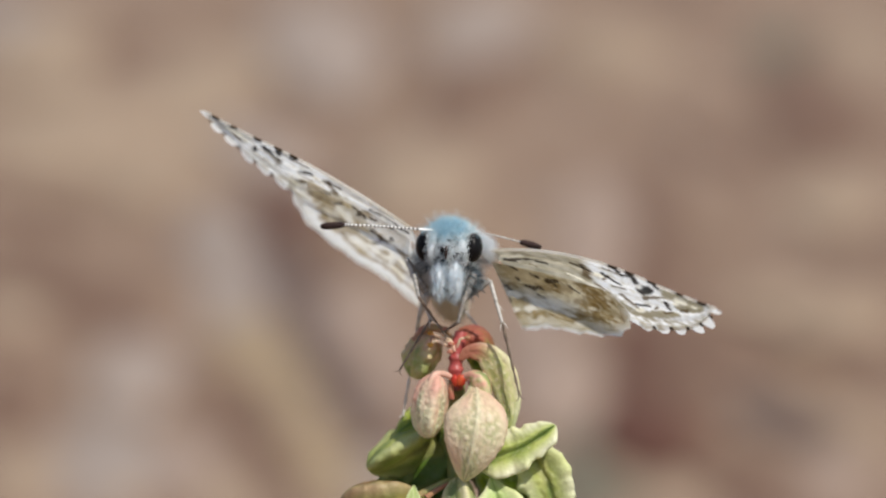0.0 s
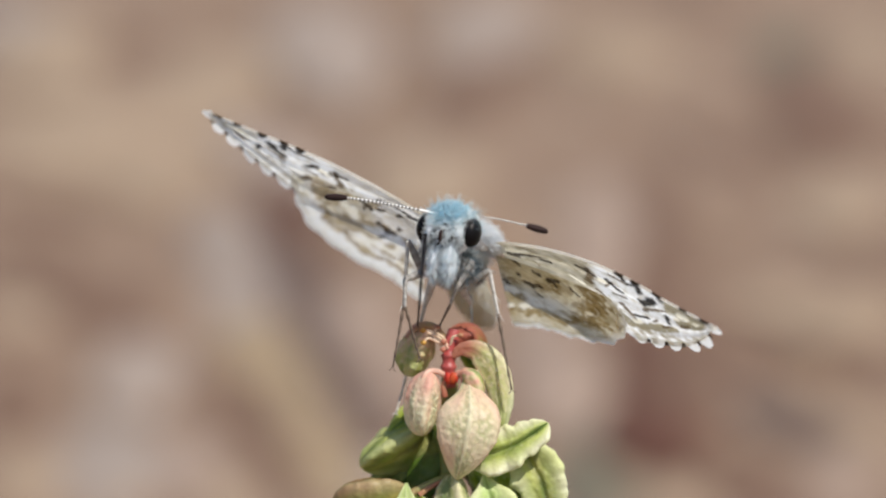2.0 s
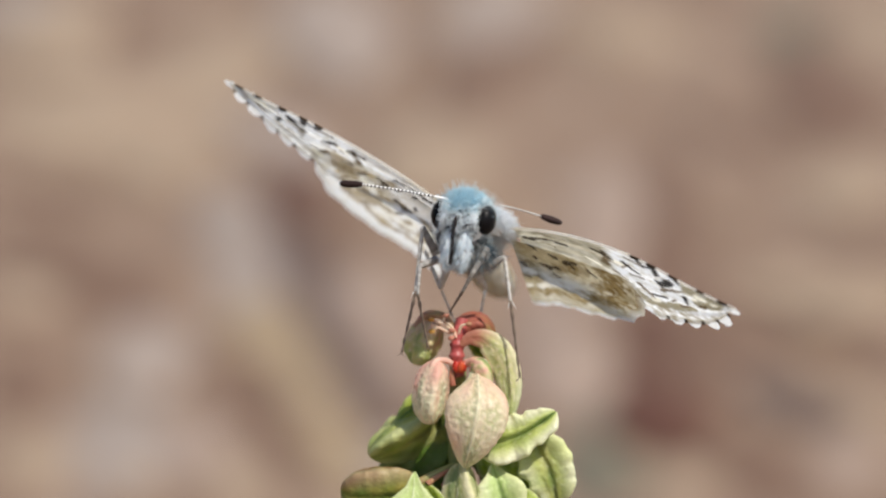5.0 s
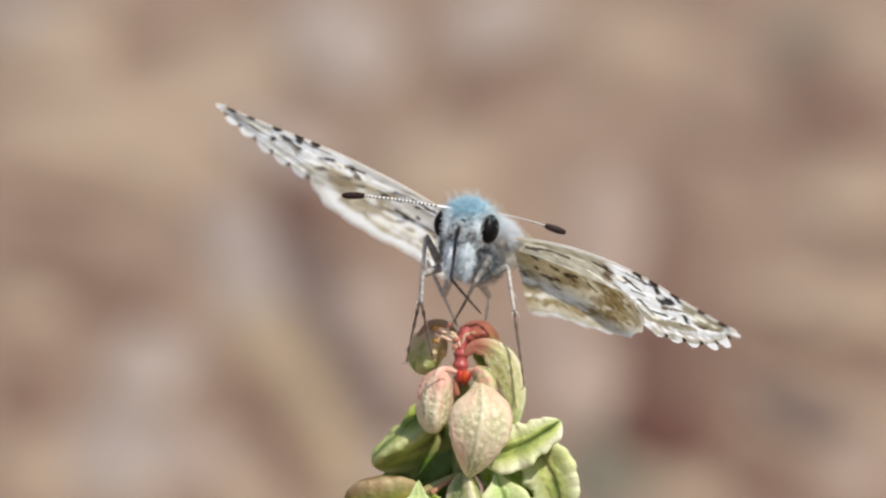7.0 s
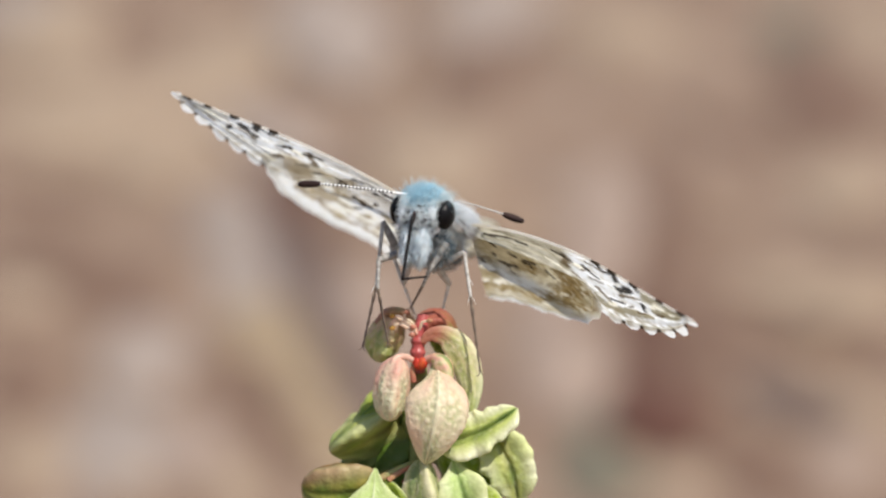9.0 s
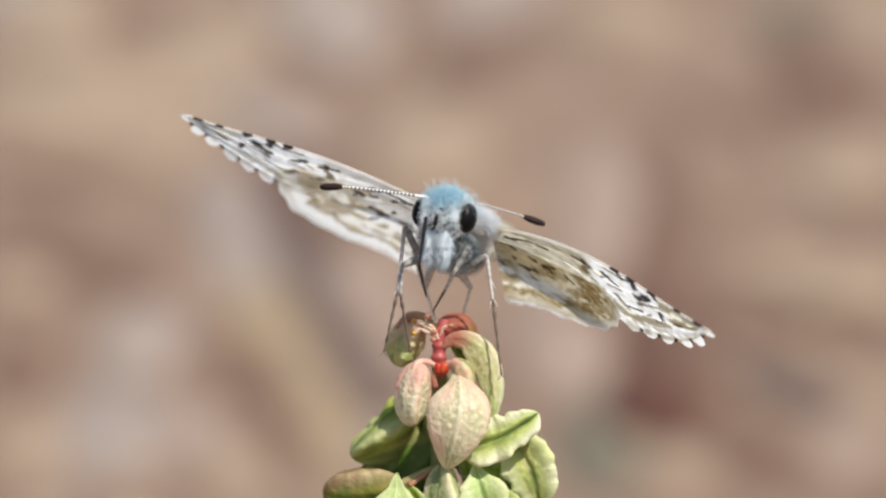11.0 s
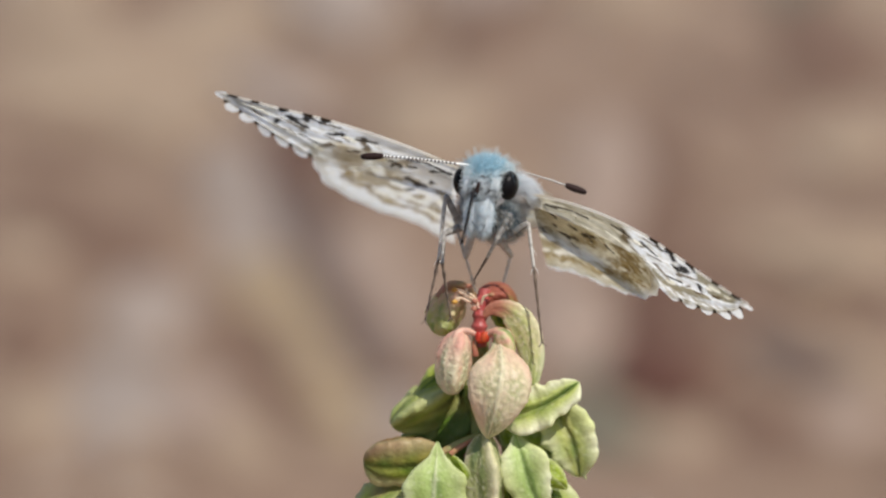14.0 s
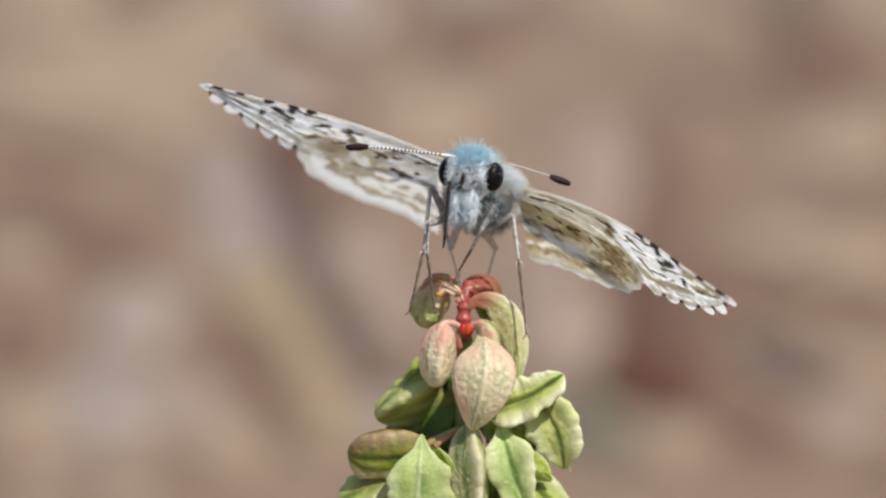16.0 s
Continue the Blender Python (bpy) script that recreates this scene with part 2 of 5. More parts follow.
def capsule(plant, centre, tip, length, width, depth, spin=0.0, blush=0.2, pale=0.5, lean=0.0, bend=0.0, y=0.0, keel=0.34, green=0.0, seed=0.0,
            blunt=0.0, full=0.78, ribs=0.0, groove=0.0, rim=0.5, axis_keys=None, neck=0.0, mint=0.0, tan=0.0, rose=0.0, pink_rim=0.0, ruffle=1.0, pinch=0.40, russet=0.0, upper=0.0, profile=None):
    """A papery three-winged seed capsule: centre in mm from the fork, tip: the way it points in the view (degrees from down, to the right);
    axis_keys: a bent axis in its stead."""
    rows, cols = 64, 84
    if axis_keys is None:
        a = radians(tip)
        way = Vector((math.sin(a), -math.sin(radians(lean)), -math.cos(a))).normalized()
        side = Vector((math.cos(a), 0, math.sin(a)))
        mid = Vector((centre[0], y, centre[1]))
        line = [mid + way * (i / (rows - 1) - 0.5) * length + side * bend * (4 * (i / (rows - 1) - 0.5) ** 2 - 0.5) for i in range(rows)]
    else:
        line = curve_points([(kx, ky, kz) for kx, kz, ky in axis_keys], rows - 1)
    verts, cols_out = [], []
    for i in range(rows):
        s = i / (rows - 1)
        axis = (line[min(i + 1, rows - 1)] - line[max(i - 1, 0)]).normalized()
        front = Vector((0, -1, 0)) - axis * -axis.y
        front.normalize()
        right = front.cross(axis).normalized()
        point = math.sin(math.pi * min(s ** full, 1)) ** 0.62 * (1 - 0.3 * max(0.0, s - 0.45)) if 0 < s < 1 else 0.0
        egg = max(0.0, 1 - abs(2 * s - 1) ** 2.4) ** 0.5
        prof = point + (egg - point) * blunt
        if profile:
            prof = float(np.interp(s, [k / (len(profile) - 1) for k in range(len(profile))], profile))
        elif neck and s < neck:
            prof *= pinch + (1 - pinch) * (s / neck) ** 2
        for j in range(cols):
            th = 2 * math.pi * j / cols
            ct, sn = math.cos(th), math.sin(th)
            c = abs(math.cos(1.5 * (th - radians(spin))))
            wing = c ** 8
            crest = math.cos(3 * (th - radians(spin)) + math.pi)
            rib = ribs * max(0.0, crest) ** 40
            lobe = (1 - keel) + 0.2 * keel * c * c + keel * 1.1 * wing + 0.10 * rib - groove * max(0.0, crest) ** 3
            wob = 1 + 0.16 * min(1.0, ruffle) * noise.noise(Vector((s * 2.6, ct * 1.5, sn * 1.5 + seed * 5.3)))
            crisp = ruffle * wing * keel * (0.44 * noise.noise(Vector((s * 7, th * 1.1, seed * 3))) + 0.07 * noise.noise(Vector((s * 17, th * 1.1, seed * 7))))
            fold = 0.035 * ruffle * noise.noise(Vector((s * 9, ct * 3.2, sn * 3.2 + seed * 2)))
            spot = noise.noise(Vector((s * 4.5 * length, ct * 2.0 * width, sn * 2.0 * width + seed)))
            wart = max(0.0, spot) ** 1.2
            r = prof * (lobe * wob + crisp + fold + 0.065 * min(pale, 1.2) * wart)
            p = line[i] + right * sn * r * width / 2 + front * ct * r * depth / 2
            verts.append(on_plant(p.x, p.z, p.y))
            k = noise.noise(Vector((s * 3.3, ct * 1.7, sn * 1.7 + seed * 9)))
            # green deepened in the valleys between wings, painting in their crease shade
            col = mixc(GREEN, LIME, 0.55 + 0.9 * k - green - 0.9 * groove * max(0.0, crest) - 0.25 * max(0.0, crest))
            col = mixc(col, MINT, mint * min(1.0, 0.75 + k))
            col = mixc(col, TAN, min(0.9, tan * max(0.0, 0.75 + 1.3 * noise.noise(Vector((s * 4, ct * 1.9 + 7, sn * 1.9 + seed * 4))))))
            col = mixc(col, CREAM, min(1.0, max(0.22 * pale, pale * (0.30 + 1.3 * wart + 0.5 * k)) + 0.6 * rib))
            col = mixc(col, mixc(STRAW_GREEN, CREAM, min(1.0, 0.65 + 0.4 * pale + 0.8 * k)), min(1.0, rim * c ** 7))
            col = mixc(col, (0.56, 0.36, 0.26), min(0.6, max(0.0, pale - 1.4)) * max(0.0, -1.6 * spot - 0.15))
            col = mixc(col, PINK, min(0.85, pink_rim * c ** 5))
            col = mixc(col, PINK, min(0.9, blush * max(0.0, 1.0 - 1.2 * s + 1.0 * k + 0.3 * spot) * (1 - 0.5 * rib)))
            col = mixc(col, (0.27, 0.085, 0.05), min(0.92, russet * max(0.0, 0.8 + 1.2 * k - upper * (sn + 0.25))))
            if rose:
                col = mixc(col, (0.50, 0.40, 0.25) if mint else ROSE, 0.85 * min(1.0, max(0.0, (rose - s + 0.10 * k) / 0.18)))
            cols_out.append(col)
    return part("seed_capsule", verts, grid_faces(rows, cols, True), M_POD, plant, "", cols_out)


def pedicel(plant, keys, r0, r1, mat=None, name="flower_stalk", label=""):
    pts = curve_points([on_plant(x, z, y) for x, z, y in keys], 18)
    radii = [(r0 + (r1 - r0) * i / 18) * MM for i in range(19)]
    verts, faces = tube(pts, radii, 9)
    return part(name, verts, faces, mat or M_STALK, plant, label)


def leaf_blade(plant, centre, tip, length, width, y, fold, seed, name="bract"):
    """A small folded green bract among the capsules."""
    rows, cols = 24, 14
    a = radians(tip)
    axis = Vector((math.sin(a), 0, -math.cos(a)))
    right = Vector((math.cos(a), 0, math.sin(a)))
    verts, cl = [], []
    for i in range(rows):
        s = i / (rows - 1)
        w = width * (math.sin(math.pi * min(max(s, 0.02), 0.985)) ** 0.7)
        for j in range(cols):
            c = 2 * j / (cols - 1) - 1
            p = Vector((centre[0], y, centre[1])) + axis * (s - 0.5) * length + right * c * w / 2
            p.y += fold * abs(c) * w / 2 + 0.3 * noise.noise(Vector((s * 4, c * 2, seed))) - 0.6 * math.sin(math.pi * s)
            verts.append(on_plant(p.x, p.z, p.y))
            k = noise.noise(Vector((s * 6, c * 5, seed)))
            col = mixc(GREEN, LIME, 0.6 + 0.6 * k)
            col = mixc(col, CREAM, 0.6 * max(0, 1 - abs(c) * 7) + 0.5 * abs(c) ** 6 + 0.4 * noise.noise(Vector((s * 25, c * 14, seed))))
            cl.append(col)
    faces = grid_faces(rows, cols)
    return part(name, verts, faces, M_POD, plant, "", cl)


def make_plant():
    plant = new("flowering_plant")
    tagged(plant, "green and pink winged seed capsules on a red flowering stem", "plant")
    # stem down to the soil
    foot = [on_plant(0, 0, 0.2), on_plant(0.1, -5, 0.8), on_plant(0.2, -14, 1.2), on_plant(0, -30, 0.8)]
    low = foot[-1]
    foot += [Vector((low.x, low.y, 0.12)), Vector((low.x + 0.002, low.y, -0.004))]
    pts = curve_points(foot, 40)
    verts, faces = tube(pts, [(0.5 + 0.9 * i / 40) * MM for i in range(41)], 12)
    part("stem", verts, faces, M_STEM, plant, "reddish green stem")
    # red fork at the top, with swollen joints
    keys = curve_points([on_plant(x, z, y) for x, z, y in [(0.05, -0.6, -0.4), (-0.05, 0.6, -0.6), (0.05, 1.8, -0.5), (0.3, 3.0, -0.2)]], 48)
    verts, faces = tube(keys, [(0.40 + 0.12 * max(math.exp(-((i - 17) / 2.2) ** 2), math.exp(-((i - 26) / 1.8) ** 2), 0.8 * math.exp(-((i - 37) / 2.0) ** 2))) * MM for i in range(49)], 14)
    part("stem_top", verts, faces, M_JOINT, plant, "glossy pink-red jointed stem top")
    pedicel(plant, [(-0.10, 0.0, -0.8), (-0.75, 0.42, -1.2), (-1.4, 0.35, -1.5), (-1.62, -0.1, -1.6), (-1.6, -0.8, -1.5)], 0.17, 0.24, M_BLUSH)
    pedicel(plant, [(0.2, -0.1, -0.8), (0.5, 0.3, -1.0), (0.8, 0.25, -1.1), (0.95, -0.3, -1.5)], 0.15, 0.24, M_BLUSH)
    pedicel(plant, [(-0.1, 0.0, -0.9), (-0.35, -0.4, -1.0), (-0.3, -1.2, -0.9)], 0.14, 0.2, M_ARCH)
    pedicel(plant, [(-0.2, 2.4, -0.1), (-1.0, 3.2, 0.4), (-2.0, 3.2, 0.9), (-2.6, 2.4, 1.0)], 0.20, 0.34, M_ARCH)
    # the spent orange-red bud in the fork: an open cup of four short teeth
    for k in range(5):
        turn = k * 72 + 20
        verts, faces = ball((0, 0, 0), (0.25 * MM, 0.2 * MM, 0.40 * MM), 10, 12, 0.15, k)
        m = VIEW @ pose(0, 0, 0, 0, 18 * math.sin(radians(turn)), 0) @ pose(0, 0, 0, 16 * math.cos(radians(turn)))
        base = on_plant(0.12 + 0.24 * math.sin(radians(turn)), -0.02, -1.15 - 0.22 * math.cos(radians(turn)))
        part("bud_tooth", [m.to_3x3() @ v + base for v in verts], faces, M_BUD, plant, "shiny orange-red bud tooth")
    # pale stamens: thin filaments with yellow heads
    for k, (x, z, dx, dz) in enumerate([(-1.1, 2.75, -0.55, 0.25), (-0.9, 2.9, 0.20, 0.35), (-1.3, 2.5, -0.35, -0.25), (-0.6, 2.5, 0.25, -0.2), (-0.3, 2.2, -0.1, -0.4), (0.25, 2.6, 0.45, 0.10)]):
        fil = pedicel(plant, [(0.0, 1.9, -0.7), (x * 0.5, z - 0.3, -0.9), (x, z, -1.0), (x + dx, z + dz, -1.1)], 0.10, 0.07, M_BLUSH, "stamen")
        verts, faces = ball((0, 0, 0), (0.21 * MM, 0.17 * MM, 0.15 * MM), 8, 12, 0.25, k)
        base = on_plant(x + dx, z + dz, -1.15)
        part("anther", [v + base for v in verts], faces, M_STAMEN if k in (0, 2) else M_ARCH, fil, "yellow anther" if k in (0, 2) else "reddish brown anther")
    # capsules
    capsule(plant, (0, 0), 0, 6.6, 4.25, 4.2, spin=60, blush=0.62, pale=2.2, seed=1, ribs=0.9, keel=0.12, rim=0.5, ruffle=0.45,
            profile=(0.20, 0.21, 0.23, 0.30, 0.50, 0.74, 0.90, 0.98, 1.0, 0.97, 0.90, 0.80, 0.68, 0.53, 0.37, 0.20, 0.03),
            axis_keys=[(1.20, 0.30, -1.0), (1.30, -1.8, -2.2), (0.95, -4.0, -2.7), (0.42, -6.3, -2.3)])
    capsule(plant, (0, 0), 0, 2.6, 1.6, 1.6, spin=20, blush=1.3, pale=0.8, seed=2, keel=0.15, blunt=0.8, neck=0.5,
            axis_keys=[(0.35, 0.1, -1.0), (1.05, 0.25, -1.3), (1.6, -0.5, -1.6), (1.65, -1.9, -1.9)])
    capsule(plant, (-1.55, -1.6), -8, 4.1, 2.4, 2.3, spin=8, blush=0.70, pale=3.2, lean=4, y=-1.4, bend=0.2, seed=3, keel=0.26, groove=0.03, blunt=0.9, rim=0.9, pink_rim=0.15, ruffle=0.7)
    capsule(plant, (0, 0), 0, 6.5, 2.1, 2.1, spin=50, blush=0.25, pale=0.8, seed=4, keel=0.20, groove=0.03, blunt=0.85, rim=0.75, neck=0.52, rose=0.42,
            axis_keys=[(0.15, 1.25, -0.9), (0.75, 1.80, -0.8), (1.85, 1.70, -0.6), (2.85, 0.5, -0.4), (3.35, -1.2, -0.3), (3.25, -3.4, -0.3)])
    capsule(plant, (-2.1, 1.45), -24, 3.1, 2.5, 2.5, spin=10, blush=0.6, pale=0.45, y=0.9, green=-0.25, seed=5, rim=0.35, keel=0.22, blunt=0.9, tan=0.2, groove=0.06, ruffle=1.6)
    capsule(plant, (0, 0), 0, 3.4, 2.1, 2.0, spin=10, blush=0.3, pale=0.05, seed=6, rim=0.15, keel=0.25, groove=0.12, blunt=0.7, tan=0.5, russet=0.75, rose=0.75,
            axis_keys=[(0.05, 1.5, 0.3), (0.6, 2.35, 0.7), (1.5, 2.35, 1.1), (2.2, 1.2, 1.4)])
    capsule(plant, (1.55, 1.3), 30, 2.2, 1.6, 1.6, spin=40, blush=0.0, pale=0.1, y=1.8, green=0.2, seed=26, rim=0.2, keel=0.2, blunt=0.8)
    capsule(plant, (3.85, -4.25), 116, 5.7, 2.9, 3.3, spin=78, blush=0.0, pale=0.35, lean=12, y=-0.8, bend=0.50, seed=7, keel=0.50, groove=0.24, blunt=0.75, rim=1.1, ruffle=1.9)
    capsule(plant, (5.6, -6.5), 22, 5.2, 3.4, 3.6, spin=52, blush=0.0, pale=0.30, lean=4, y=0.3, bend=-0.5, seed=8, keel=0.42, groove=0.14, blunt=0.6, rim=1.0, tan=0.25, ruffle=1.6)
    capsule(plant, (6.45, -8.55), 30, 1.3, 0.5, 0.4, spin=0, blush=0.0, pale=1.0, y=-0.1, seed=28, keel=0.2, rim=1.0)
    capsule(plant, (-3.6, -4.6), -60, 4.9, 3.2, 3.4, spin=-12, blush=0.05, pale=0.12, y=1.5, green=-0.08, seed=9, rim=0.4, blunt=0.5, tan=0.2, mint=0.25, keel=0.40)
    capsule(plant, (-2.6, -3.0), -55, 3.4, 2.0, 2.0, spin=20, blush=0.05, pale=0.05, y=1.8, green=0.1, seed=10, rim=0.2)
    capsule(plant, (-4.95, -7.65), -84, 5.0, 3.8, 3.6, spin=-36, blush=0.0, pale=0.05, y=-0.2, seed=11, keel=0.30, groove=0.06, rim=0.6, blunt=1.0, bend=-0.25, green=0.05, tan=0.15, pink_rim=0.25, russet=0.5, upper=1.0)
    capsule(plant, (0.45, -9.0), 4, 6.0, 2.9, 3.2, spin=18, blush=0.15, pale=0.85, lean=4, y=-1.6, seed=12, keel=0.34, groove=0.08, rim=0.8, blunt=0.5, pink_rim=0.1)
    capsule(plant, (3.0, -8.9), 18, 5.8, 3.1, 3.0, spin=66, blush=0.0, pale=0.35, y=-0.9, bend=0.2, seed=13, keel=0.46, groove=0.14, rim=0.9, blunt=0.45, mint=0.7, neck=0.2)
    capsule(plant, (-6.0, -10.6), -58, 4.8, 3.2, 3.2, spin=12, blush=0.0, pale=0.2, y=0.8, seed=14, rim=0.5, blunt=0.8, tan=0.4)
    capsule(plant, (5.0, -10.9), 46, 5.0, 2.9, 3.0, spin=70, blush=0.0, pale=0.2, y=0.6, seed=15, groove=0.12, rim=0.7, blunt=0.6)
    capsule(plant, (-0.9, -12.6), -8, 5.4, 3.4, 3.4, spin=-25, blush=0.05, pale=0.5, y=-0.9, seed=16, rim=0.7, blunt=0.3)
    capsule(plant, (2.4, -13.6), 20, 5.2, 3.2, 3.2, spin=35, blush=0.05, pale=0.5, y=-0.4, seed=17, rim=0.7, blunt=0.5)
    capsule(plant, (-4.0, -14.0), -40, 5.2, 3.2, 3.2, spin=5, blush=0.05, pale=0.3, y=0.2, seed=18, rim=0.7, blunt=0.5)
    # fill capsules added deep inside the head, painted dark green for its shade
    for k, (x, z, tip, length, y) in enumerate([(-1.6, -5.6, -40, 4.6, 2.6), (-3.4, -6.8, -60, 4.8, 3.0), (1.9, -5.6, 40, 4.6, 2.8), (-0.6, -8.0, -15, 5.0, 2.4), (3.4, -7.6, 50, 4.8, 3.2),
                                                   (-4.2, -10.4, -40, 5.0, 3.0), (1.6, -10.6, 15, 5.4, 2.2), (0.2, -3.4, 0, 4.2, 2.0)]):
        capsule(plant, (x, z), tip, length, 3.4, 3.2, spin=35 + 40 * k, blush=0.1, pale=0.05, y=y, green=0.55, seed=31 + k, rim=0.15, blunt=0.6)
    # bracts and twigs between them
    capsule(plant, (-2.85, -9.5), -3, 5.8, 4.4, 2.8, spin=58, blush=0.0, pale=0.35, y=-1.3, seed=21, keel=0.34, ribs=0.8, rim=0.5, mint=0.6,
            profile=(0.03, 0.16, 0.28, 0.54, 0.82, 0.95, 1.0, 0.99, 0.94, 0.84, 0.68, 0.45, 0.05))
    leaf_blade(plant, (-1.5, -8.9), 24, 3.6, 1.9, -0.9, -0.4, 2)
    leaf_blade(plant, (4.3, -8.6), 50, 3.2, 1.7, -0.8, 0.4, 3)
    leaf_blade(plant, (-1.6, -5.8), -30, 4.0, 3.0, 3.0, 0.3, 4)
    leaf_blade(plant, (2.6, -6.4), 40, 4.0, 2.6, 0.8, 0.3, 5)
    leaf_blade(plant, (0.4, -10.5), 0, 6.0, 5.0, 1.2, 0.2, 6)
    pedicel(plant, [(0.2, -6.2, -0.2), (-1.0, -6.6, -0.8), (-2.4, -7.3, -1.0), (-3.0, -7.6, -0.8)], 0.2, 0.3, M_STEM)
    pedicel(plant, [(0.1, -6.4, -0.3), (-0.5, -7.0, -1.0), (-0.9, -7.6, -1.2)], 0.16, 0.2, M_ARCH)
    pedicel(plant, [(0.0, -6.3, -0.4), (-1.2, -6.9, -1.1), (-1.9, -7.4, -1.2)], 0.14, 0.2, M_ARCH)
    return plant


# ---- the butterfly: it faces -y; x is to the right for someone who looks it in the face ----
EYE_ON_BODY = Vector((1.75, -4.6, 1.0))
WING_ROOT = Vector((2.5, -1.2, 2.1))
EYE_ON_HEAD = Vector((1.55, -0.45, 0.2))
WHITE, ASH = (0.90, 0.92, 0.92), (0.70, 0.77, 0.80)
UMBER, OLIVE, SAND, BLACK = (0.085, 0.06, 0.04), (0.22, 0.145, 0.05), (0.72, 0.65, 0.50), (0.018, 0.015, 0.013)


def mark(x, y, strokes, wob):
    """How much of a wing place, in mm from the wing's root, is covered by blunt strokes: from, to, half width."""
    best = 0.0
    for x0, y0, x1, y1, w in strokes:
        dx, dy = x1 - x0, y1 - y0
        f = min(1.0, max(0.0, ((x - x0) * dx + (y - y0) * dy) / (dx * dx + dy * dy + 1e-9)))
        d = math.hypot(x - x0 - f * dx, y - y0 - f * dy) / w + wob
        best = max(best, min(1.0, max(0.0, (1.2 - d) / 0.45)))
    return best


# marks of the forewing, from the root outwards and from the front edge backwards
FORE_ROOT = [(0.9, 1.35, 1.5, 1.35, 0.20), (1.2, 1.15, 3.4, 0.35, 0.13), (3.0, 0.8, 3.6, 0.75, 0.15), (5.6, -0.7, 6.5, -0.7, 0.12), (6.3, -0.75, 6.9, -0.5, 0.24)]
FORE_OUTER = [(7.9, -0.95, 8.8, -0.35, 0.22), (8.7, -2.25, 9.05, -1.95, 0.24), (9.85, -2.3, 10.25, -1.8, 0.28), (10.45, -0.65, 11.2, -1.55, 0.36), (11.4, -2.65, 11.75, -2.3, 0.28),
              (13.2, -2.75, 13.8, -2.6, 0.24), (14.6, -2.75, 15.5, -2.75, 0.22), (9.9, 1.4, 10.9, 0.7, 0.17), (12.3, -0.6, 12.5, -0.2, 0.18), (9.2, -1.7, 9.7, -1.9, 0.12)]
FORE_UMBER = [(6.6, -0.7, 6.45, 0.5, 0.34), (10.6, 0.1, 12.2, -1.3, 0.16), (8.0, -1.6, 9.3, -1.7, 0.12), (7.6, 0.2, 8.2, -1.0, 0.09), (8.9, 1.0, 9.6, 1.8, 0.30), (2.5, 1.5, 2.75, 2.0, 0.11),
              (12.0, 0.9, 12.6, 0.3, 0.16), (7.0, 1.2, 7.8, 1.5, 0.18), (13.4, -0.6, 13.9, -1.1, 0.14), (8.2, 0.4, 9.2, 0.1, 0.11), (11.3, 0.9, 11.6, 0.3, 0.10)]
FORE_OLIVE = [(12.7, -1.9, 14.7, -2.2, 0.60), (13.2, -0.9, 14.6, -1.6, 0.35), (9.4, 2.9, 12.9, 0.3, 0.30), (7.2, 2.2, 8.9, 2.6, 0.5)]
FORE_CREAM = [(13.3, -1.85, 13.7, -1.95, 0.30), (7.15, -0.35, 7.6, -0.5, 0.30), (9.75, 2.3, 10.2, 1.95, 0.22), (14.3, -1.7, 14.5, -1.8, 0.16), (12.9, -1.0, 13.1, -1.1, 0.16), (5.2, 1.5, 5.8, 1.6, 0.3)]
# marks of the hindwing, drawn as if its rim lay 10 mm from the root
HIND_DARK = [(2.6, 3.1, 3.4, 2.85, 0.24), (3.0, 2.95, 3.1, 3.5, 0.13), (4.0, 1.6, 4.9, 1.3, 0.20), (4.5, 1.5, 4.6, 2.0, 0.12), (1.5, 0.6, 1.95, 1.1, 0.16), (3.0, 1.15, 3.5, 1.4, 0.16), (0.8, 4.1, 1.2, 4.4, 0.22),
             (5.9, 1.5, 6.4, 1.9, 0.14), (1.9, 2.2, 2.1, 2.6, 0.14), (3.4, 4.0, 3.8, 4.3, 0.14)]
HIND_OLIVE = [(3.6, 2.8, 5.4, 1.7, 0.55), (0.5, 6.4, 2.4, 6.2, 0.50), (1.0, 3.7, 1.8, 3.9, 0.4), (6.1, 3.2, 7.4, 2.2, 0.45), (6.9, 1.0, 8.6, 0.5, 0.4)]
HIND_CREAM = [(1.2, 5.2, 1.8, 5.3, 0.42), (7.0, 3.6, 7.2, 3.4, 0.26), (5.4, 5.9, 5.7, 5.7, 0.22), (2.4, 7.3, 3.0, 7.1, 0.36), (0.9, 7.6, 1.3, 7.6, 0.3)]


